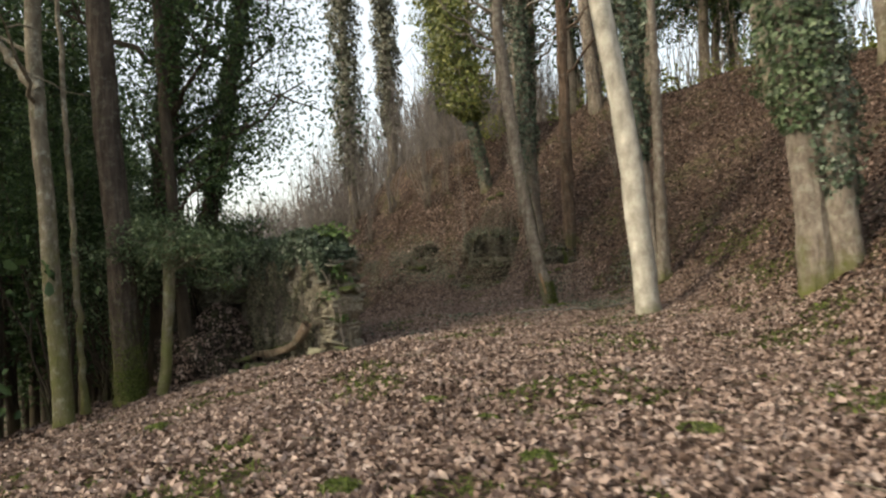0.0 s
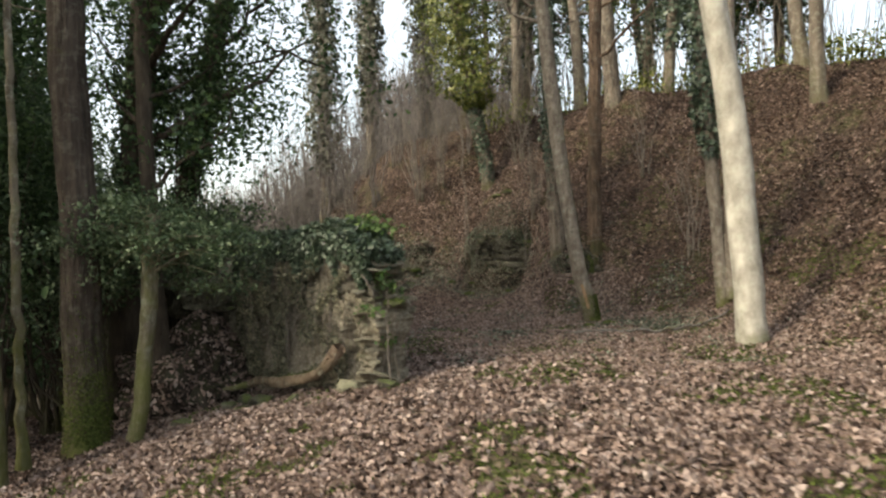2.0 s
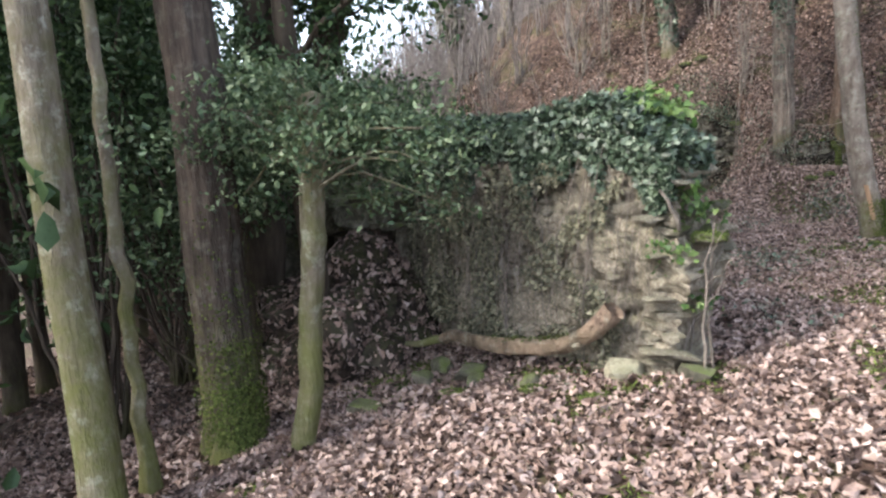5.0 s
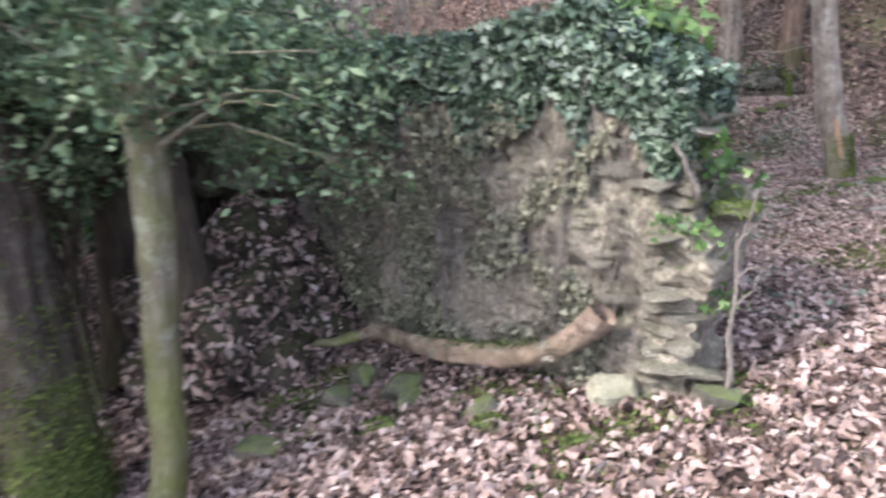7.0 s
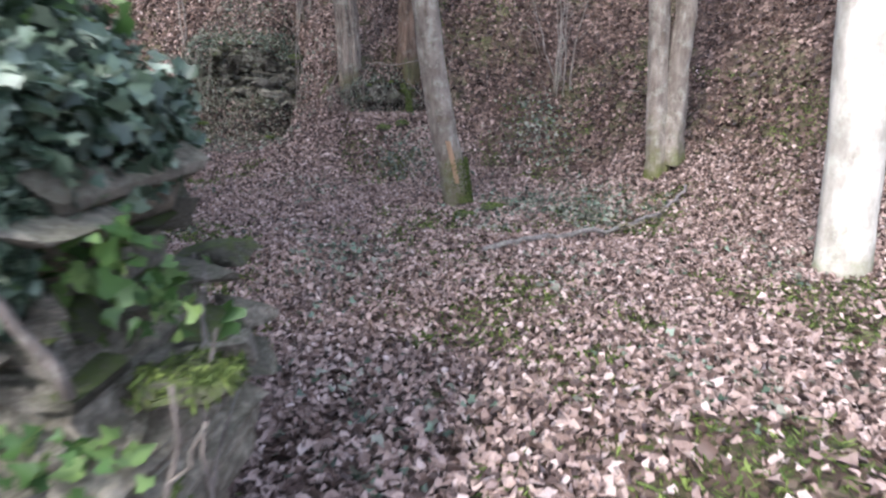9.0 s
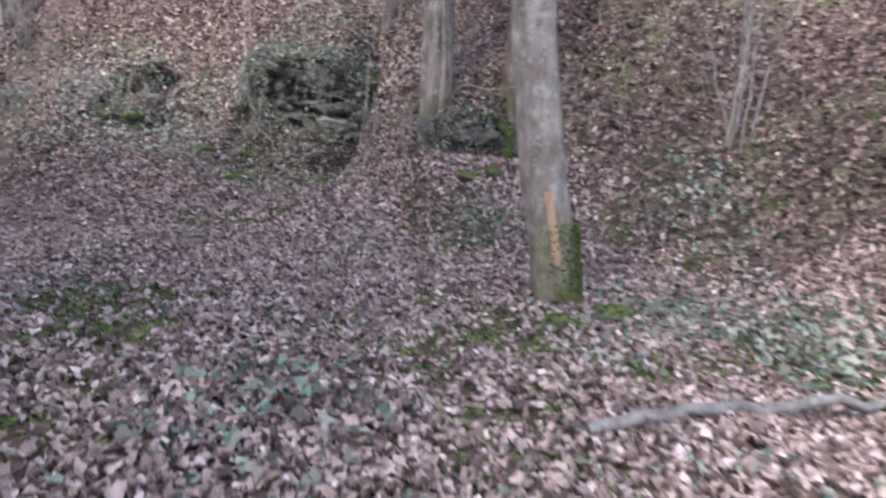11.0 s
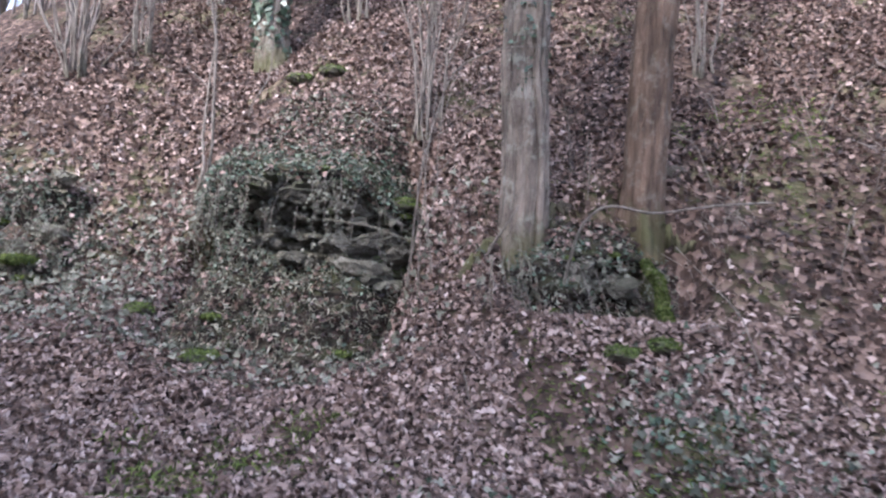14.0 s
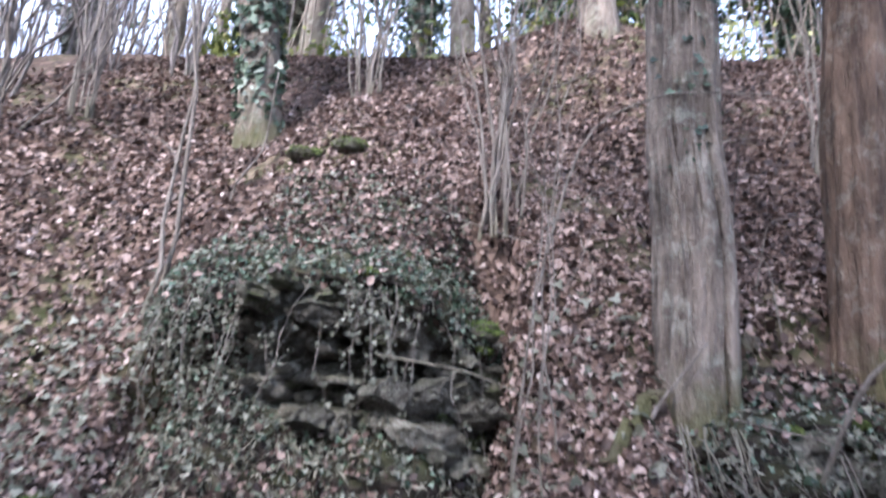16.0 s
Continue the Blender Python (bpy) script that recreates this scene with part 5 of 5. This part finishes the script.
def outcrop(x, y, foot, turn, half, high, seed, rocks, label, hollow=0.4, growth=1.0):
    """A steep broken face in the bank: ledges of porous stone round a dark hollow, with growth hung over and below it."""
    ob = thing("rocky_outcrop", (x, y, foot), label, "outcrop")
    na, nh = (230, 190) if rocks > 60 else (120, 70)
    levels = (-0.25, 0.0, 0.3, 0.42, 0.5, 0.68, 0.84, 0.93, 1.06, 1.5)
    depths = (-0.34, -0.2, -0.02, 0.06, 0.1, 0.12, 0.03, 0.08, 0.34, 0.95)
    grid, cave = np.zeros((nh + 1, na + 1, 3)), np.zeros((nh + 1, na + 1))
    for i in range(nh + 1):
        h = i / nh * (len(levels) - 1)
        k = min(int(h), len(levels) - 2)
        z0 = levels[k] + (levels[k + 1] - levels[k]) * (h - k)
        d0 = depths[k] + (depths[k + 1] - depths[k]) * (h - k)
        for j in range(na + 1):
            a = 2 * j / na - 1
            w = a * half
            edge = max(0.0, abs(a + 0.1 + 0.07 * math.sin(7 * z0 + seed)) - 0.34) / 0.62
            n1 = noise.noise(Vector((w * 1.7, z0 * 2.2, seed)))
            n2 = noise.noise(Vector((w * 4.5, z0 * high * 9, seed + 5)))
            n3 = noise.noise(Vector((w * 12, z0 * high * 22, seed + 9)))
            c = math.exp(-((a - 0.14 + 0.1 * n1) / 0.46) ** 4 - ((z0 - 0.66 + 0.1 * n1 + 0.12 * a) / 0.2) ** 4)
            step = math.floor(2.2 * n2 + 3 * n3 * 0.4) * 0.09
            d = d0 * high * 0.75 + 0.14 * n1 + 0.05 * n2 + 0.03 * n3 + c * (hollow + step + 0.1 * n2) + edge ** 2 * 1.05 * high * (0.5 + 0.6 * z0)
            grid[i, j] = (w, d, z0 * high * (1 - 0.34 * min(edge, 1) ** 1.4) + 0.03 * n3 + 0.05 * n1)
            cave[i, j] = c
    v = grid.reshape(-1, 3)
    i = np.arange(nh)[:, None] * (na + 1) + np.arange(na)[None, :]
    f = np.stack([i, i + 1, i + na + 2, i + na + 1], -1).reshape(-1, 4)
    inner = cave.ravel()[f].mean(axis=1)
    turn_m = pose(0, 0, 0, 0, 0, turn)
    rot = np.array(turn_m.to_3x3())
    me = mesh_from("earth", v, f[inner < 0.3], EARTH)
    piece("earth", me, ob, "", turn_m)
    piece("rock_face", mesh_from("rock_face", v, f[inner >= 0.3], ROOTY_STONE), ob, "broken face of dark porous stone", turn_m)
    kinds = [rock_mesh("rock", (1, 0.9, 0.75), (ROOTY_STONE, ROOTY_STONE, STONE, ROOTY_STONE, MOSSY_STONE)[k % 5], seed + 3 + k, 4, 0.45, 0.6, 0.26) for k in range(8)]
    spots = np.argwhere(cave > 0.25)
    for q in spots[RNG.integers(0, len(spots), rocks)]:
        r = (0.035 + 0.1 * RNG.uniform() ** 1.6) * (1 if high > 1 else 0.8)
        p = grid[q[0], q[1]] + np.array([0, -r * RNG.uniform(-0.2, 0.8), 0])
        piece("rock", kinds[RNG.integers(8)], ob, "", turn_m @ pose(*p, RNG.normal() * 14, RNG.normal() * 14, RNG.uniform(0, 360)) @ Matrix.Diagonal((r * RNG.uniform(1.0, 1.8), r * 1.2, r * RNG.uniform(0.6, 1.0), 1)))
    # growth: ivy over the brow and the flank, dry weeds and leaves below
    n = int(36000 * half * growth)
    p, d = scatter(me, n)
    d = np.where((d[:, 1] > 0.2)[:, None], -d, d)
    u, t = p[:, 0] / half, p[:, 2] / high
    thin = 0.25 + 0.3 * smooth(0.2, 0.7, u) + 0.2 * smooth(0.45, 0.2, t)
    keep = RNG.uniform(size=n) > thin
    p, d, u, t = p[keep] @ rot.T, d[keep] @ rot.T, u[keep], t[keep]
    p = p + d * RNG.uniform(0, 0.06, len(p))[:, None]
    roll = RNG.uniform(size=len(p))
    low = smooth(0.5, 0.25, t)
    top = smooth(0.95, 1.15, t)
    fallen = roll < 0.08 + 0.5 * top + 0.12 * low
    straw = ~fallen & (roll > 1 - 0.05 - 0.5 * low)
    dark = ~fallen & ~straw & (RNG.uniform(size=len(p)) < 0.25 + 0.3 * smooth(0.7, 0.85, t) * (1 - top))
    green = ~fallen & ~straw & ~dark
    piece("ivy", leaves("ivy", p[green], 0.028, d[green], "ivy", IVY_GREY, 0.7), ob, "dull grey-green ivy")
    piece("dark_ivy", leaves("dark_ivy", p[dark], 0.028, d[dark], "ivy", IVY, 0.7), ob, "dark green ivy")
    tagged(piece("dry_weed", leaves("dry_weed", p[straw], 0.06, d[straw] * 0.6 + np.array([0, 0, 0.2]), "straw", WEED, 0.7), ob, "grey dry weeds"), kind="stuff")
    piece("dead_leaves", leaves("dead_leaves", p[fallen], 0.038, d[fallen], "broad", SHADED_LITTER, 0.5), ob, "dead brown leaves")
    strands, tips = Tubes(), []
    for _ in range(int(70 * growth)):
        q = grid[int(nh * RNG.uniform(0.66, 0.8)), int(na * RNG.uniform(0.08, 0.85))]
        e = q + np.array([RNG.normal() * 0.12, -RNG.uniform(0.04, 0.16), -high * RNG.uniform(0.1, 0.5)])
        line = arc(rot @ q, rot @ e, 7, rot @ np.array([0, -0.05, 0]), 0.015)
        strands.add(line, np.linspace(0.0035, 0.0015, 7), 4)
        tips.append(np.repeat(line[1:], 3, axis=0) + RNG.normal(size=(18, 3)) * 0.015)
    tagged(piece("hanging_stem", strands.mesh("hanging_stem", TWIG), ob, "thin pale hanging stems"), kind="stuff")
    tips = np.concatenate(tips)
    tagged(piece("hanging_ivy", leaves("hanging_ivy", tips, 0.024, np.zeros(tips.shape) + rot @ np.array([0, -1, 0.3]), "ivy", IVY_GREY, 0.6), ob, "small ivy leaves on hanging stems"), kind="stuff")
    for a, h in ((-0.45, 0.18), (-0.12, 0.1), (0.32, 0.14), (0.5, 0.68), (-0.3, 0.72), (0.1, 0.8)):
        q = grid[int(h * nh), int((a + 1) / 2 * na)]
        piece("moss", rng_moss(rot @ q, rot @ np.array([0, -0.5, 0.8]), RNG.uniform(0.05, 0.09) * min(1, high)), ob, "green moss cushion")
    return ob


outcrop(0.88, 20.8, 0.0, -37, 1.5, 1.68, 7.3, 95, "rocky outcrop in the bank, hung with ivy and dry weeds")
outcrop(2.75, 19.25, 0.48, -24, 0.85, 0.52, 3.1, 10, "undercut earth bank with roots below the brown trees", 0.22, 0.16)
mound(-1.15, 23.25, 0.55, (1.25, 0.8, 0.95), -38, 140, 10, "overgrown undercut hummock of earth in the bank", 0.8)
mound(-2.6, 24.5, 0.5, (1.0, 0.7, 0.6), -34, 170, 4, "low weedy hummock at the foot of the bank", 0.6)
mound(-4.2, 26.1, 0.5, (1.1, 0.8, 0.75), -30, 180, 4, "overgrown hummock at the foot of the brush", 0.6)


def build_root_bank():
    # moss-grown stump of a root below the reddish tree
    ob = thing("mossy_root", (2.95, 18.88, 0.45), "upright moss-grown root end in the bank", "root")
    t = Tubes()
    t.add(arc((0, 0, -0.1), (0.0, 0.2, 0.52), 12, (0.04, -0.05, 0), 0.012), np.linspace(0.055, 0.035, 12), 14, 0.14)
    me = t.mesh("stem", BARK_MOSSY)
    piece("stem", me, ob)
    p, d = scatter(me, 2600)
    piece("moss", leaves("moss", p, 0.024, d, "ivy", MOSS_LEAF, 0.6), ob, "green moss")
    # fine roots and dry stems hanging from the cut bank
    t = Tubes()
    for _ in range(130):
        x = RNG.uniform(1.9, 3.7)
        y = 19.75 - 0.36 * (x - 2.0) - RNG.uniform(0, 0.3)
        z = gz(x, y) + RNG.uniform(0.05, 0.3)
        q = np.array([x + RNG.normal() * 0.12, y - RNG.uniform(0.05, 0.25), z - RNG.uniform(0.1, 0.45)])
        t.add(arc((x, y, z), q, 5, (0, -0.04, 0.02), 0.012), np.linspace(0.003, 0.0012, 5), 4)
    tagged(new("hanging_rootlets", t.mesh("hanging_rootlets", TWIG)), "fine dry rootlets hanging from the cut bank", "roots", kind="stuff")


build_root_bank()


def build_weed_apron():
    n = 8500
    a, r = RNG.uniform(0, 6.28, n), np.sqrt(RNG.uniform(0, 1, n))
    x, y = 0.55 + 1.75 * r * np.cos(a), 21.1 + 1.15 * r * np.sin(a) - 0.62 * 1.75 * r * np.cos(a)
    keep = RNG.uniform(size=n) > r * 0.8
    x, y = x[keep], y[keep]
    far = RNG.uniform(size=len(x)) < 0.45
    x, y = np.where(far, x - 2.1, x), np.where(far, y + 1.5, y)
    p = np.stack([x, y, ground_z(x, y) + RNG.uniform(0, 0.1, len(x))], -1)
    nor = ground_normal(x, y)
    tagged(new("low_weed_cover", leaves("low_weed_cover", p, 0.05, nor, "ivy", IVY_GREY, 0.6)), "grey-green low weeds round the rocky mound", "weeds", kind="stuff")


build_weed_apron()


def build_ground_ivy():
    p = []
    for x, y, r, n in ((2.9, 15.6, 0.55, 420), (3.5, 15.3, 0.5, 380), (3.1, 14.8, 0.4, 240), (0.3, 14.6, 0.5, 260), (2.5, 18.2, 0.4, 260), (4.3, 17.4, 0.5, 260)):
        q = RNG.normal(size=(n, 2)) * r * 0.6 + np.array([x, y])
        p.append(np.stack([q[:, 0], q[:, 1], ground_z(q[:, 0], q[:, 1]) + RNG.uniform(0.01, 0.07, n)], -1))
    q = np.stack([RNG.uniform(-2.5, 4.5, 9000), RNG.uniform(11, 18.5, 9000)], -1)
    q = q[np.sin(2.3 * q[:, 0] + q[:, 1]) * np.sin(1.9 * q[:, 1] - 1.2 * q[:, 0]) + 0.5 * np.sin(6 * q[:, 0]) * np.sin(5 * q[:, 1]) > 0.45 + 0.25 * RNG.normal(size=9000)]
    p.append(np.stack([q[:, 0], q[:, 1], ground_z(q[:, 0], q[:, 1]) + RNG.uniform(0.01, 0.05, len(q))], -1))
    p = np.concatenate(p)
    h = RNG.permutation(len(p))
    p = p[h]
    h = len(p) // 2
    tagged(new("ground_ivy", leaves("ground_ivy", p[:h], 0.04, ground_normal(p[:h, 0], p[:h, 1]), "ivy", IVY, 0.6)), "scattered small green ivy among the fallen leaves", "ivy", kind="stuff")
    p = p[h:]
    tagged(new("ground_ivy", leaves("ground_ivy", p, 0.05, ground_normal(p[:, 0], p[:, 1]), "ivy", IVY_GREY, 0.6)), "scattered grey-green ivy creeping through the fallen leaves", "ivy", kind="stuff")


build_ground_ivy()

# ---- fallen wood ----
def dead_branch(pts, r, label):
    org = np.array(pts[0])
    ob = thing("dead_branch", pts[0], label, "branch", "fallen branches")
    t = Tubes()
    line = np.concatenate([arc(np.array(a) - org, np.array(b) - org, 7, (0, 0, 0), 0.015)[(0 if k == 0 else 1):] for k, (a, b) in enumerate(zip(pts, pts[1:]))])
    t.add(line, np.linspace(r, r * 0.5, len(line)), 8, 0.08)
    piece("stem", t.mesh("stem", BRUSH), ob)
    for k in (len(line) // 2, 3 * len(line) // 4):
        b = Tubes()
        b.add(arc(line[k], line[k] + np.array([*RNG.normal(size=2) * 0.25, 0.08]), 5, (0, 0, 0), 0.01), np.linspace(r * 0.5, 0.004, 5), 5)
        piece("twig", b.mesh("twig", BARK_FAR), ob)
    return ob


def build_dead_wood():
    def g(x, y, d=0.03):
        return (x, y, gz(x, y) + d)
    dead_branch([g(1.32, 14.05, 0.03), g(2.06, 14.14, 0.05), g(2.9, 14.15, 0.06), g(3.6, 14.28, 0.07), g(4.2, 14.45, 0.1)], 0.03, "long thin fallen branch with grey lichen")
    t = Tubes()
    for _ in range(420):
        x, y = RNG.uniform(-5, 6), RNG.uniform(2.5, 22)
        a, ln = RNG.uniform(0, 6.28), RNG.uniform(0.08, 0.45)
        p, q = g(x, y, 0.02), g(x + ln * math.cos(a), y + ln * math.sin(a), 0.03)
        t.add(arc(p, q, 4, (0, 0, 0.01), 0.006), np.linspace(0.005, 0.002, 4) * RNG.uniform(0.6, 1.6), 4)
    tagged(new("twig_litter", t.mesh("twig_litter", TWIG)), "small dry twigs among the fallen leaves", "twigs", kind="stuff")


build_dead_wood()


# ---- moss cushions, brambles, undergrowth ----
def moss_cushion(x, y, r, z=None, label="bright green moss cushion among the leaves"):
    z = gz(x, y) if z is None else z
    ob = thing("moss_cushion", (x, y, z), label, "moss", "moss cushions")
    me = rock_mesh("cushion", (r, r * 0.8, r * 0.4), MOSSY_STONE, 200 + x, 3, 0.3, 0.9)
    piece("cushion", me, ob)
    p, d = scatter(me, int(9000 * r))
    keep = d[:, 2] > -0.1
    tagged(piece("moss", leaves("moss", p[keep], 0.035, d[keep], "blade", MOSS, 0.8), ob), kind="stuff")


def build_moss():
    for x, y, r in ((-0.25, 21.42, 0.13), (0.24, 21.16, 0.15), (1.02, 20.62, 0.17), (0.18, 20.85, 0.17), (0.38, 20.21, 0.08), (2.5, 18.75, 0.13), (2.75, 18.65, 0.12), (1.21, 22.47, 0.15), (1.49, 22.29, 0.15),
                    (2.0, 5.14, 0.16), (0.95, 4.68, 0.12), (-2.45, 7.04, 0.14), (0.23, 6.63, 0.14), (0.67, 5.94, 0.1), (-0.12, 4.42, 0.12), (2.05, 15.6, 0.13), (2.45, 15.65, 0.17), (-2.6, 11.0, 0.12), (-2.2, 10.6, 0.1), (-3.2, 11.2, 0.12)):
        moss_cushion(x, y, r)
    moss_cushion(-1.52, 10.94, 0.1, 0.27, "bright moss on the broken wall end")
    moss_cushion(-1.38, 10.97, 0.12, 0.51, "bright moss on the broken wall end")
    moss_cushion(1.75, 20.75, 0.14, 1.35, "bright moss on top of the rocky mound")


build_moss()


def bramble(pts, r, label):
    ob = thing("bramble", pts[0], label, "bramble", "bramble shoots")
    p = np.array(pts) - np.array(pts[0])
    k = np.linspace(0, len(p) - 1, 18)
    line = np.stack([np.interp(k, range(len(p)), p[:, i]) for i in range(3)], -1)
    line[1:-1] = (line[:-2] + line[1:-1] + line[2:]) / 3
    t = Tubes()
    t.add(line, np.linspace(r, r * 0.5, 18), 6, 0.05)
    piece("shoot", t.mesh("shoot", TWIG), ob)


def build_brambles():
    bramble([(2.35, 19.2, 0.75), (2.3, 19.0, 1.15), (2.4, 18.85, 1.3), (2.6, 18.65, 1.22), (2.9, 18.5, 1.3), (3.3, 18.3, 1.35)], 0.012, "pale arching bramble shoot by the brown tree")
    bramble([(1.62, 20.25, 0.6), (1.6, 20.1, 1.5), (1.7, 19.9, 2.3), (1.95, 19.6, 2.46), (2.3, 19.3, 2.44)], 0.008, "thin pale arching shoot above the mound")
    bramble([(1.0, 20.5, 1.15), (1.3, 20.2, 1.1), (1.6, 20.0, 0.98)], 0.007, "dry bramble shoot across the mound")
    bramble([(0.72, 22.6, 1.9), (0.68, 22.5, 2.4), (0.85, 22.4, 2.7), (0.85, 22.3, 3.3)], 0.012, "dark bent sapling on the mound")
    bramble([(2.0, 20.0, 0.6), (2.1, 19.8, 1.0), (2.2, 19.6, 1.3)], 0.016, "dead stick leaning at the ivy tree")
    for _ in range(16):
        x, y = 2.6 + RNG.uniform(0, 2.6), 17.8 + RNG.uniform(0, 2.2)
        z = gz(x, y)
        a = RNG.uniform(0, 6.28)
        bramble([(x, y, z), (x + 0.15 * math.cos(a), y + 0.15 * math.sin(a), z + 0.4), (x + 0.6 * math.cos(a), y + 0.6 * math.sin(a), z + RNG.uniform(0.3, 0.9))], 0.006, "thin bare bramble shoot on the bank")


build_brambles()


def build_undergrowth():
    n = 9000
    x = RNG.uniform(1, 16, n)
    y = 24.5 + RNG.uniform(0, 3, n) - 0.62 * (x - 4)
    lump = np.sin(2.1 * x + 1) * np.sin(3.3 * x) > RNG.uniform(-0.6, 0.6, n)
    x, y = x[lump], y[lump]
    z = ground_z(x, y) + RNG.uniform(0, 1, len(x)) ** 2 * 0.9
    nor = np.zeros((len(x), 3))
    nor[:, 2] = 0.3
    tagged(new("undergrowth", leaves("undergrowth", np.stack([x, y, z], -1), 0.12, nor, "oval", IVY_LIGHT, 0.8)), "yellowish green undergrowth along the crest", "undergrowth", kind="stuff")
    t = Tubes()
    for _ in range(420):
        x = RNG.uniform(0, 17)
        y = 25.5 + RNG.uniform(0, 6) - 0.6 * (x - 4)
        z = gz(x, y) - 0.05
        q = np.array([x + RNG.normal() * 0.4, y + RNG.normal() * 0.4, z + RNG.uniform(1.2, 3.6)])
        t.add(arc((x, y, z), q, 4, (0, 0, 0), 0.05), np.linspace(0.022, 0.006, 4), 4)
    tagged(new("saplings", t.mesh("saplings", BARK_FAR)), "thin bare saplings along the crest", "saplings", kind="stuff")


build_undergrowth()
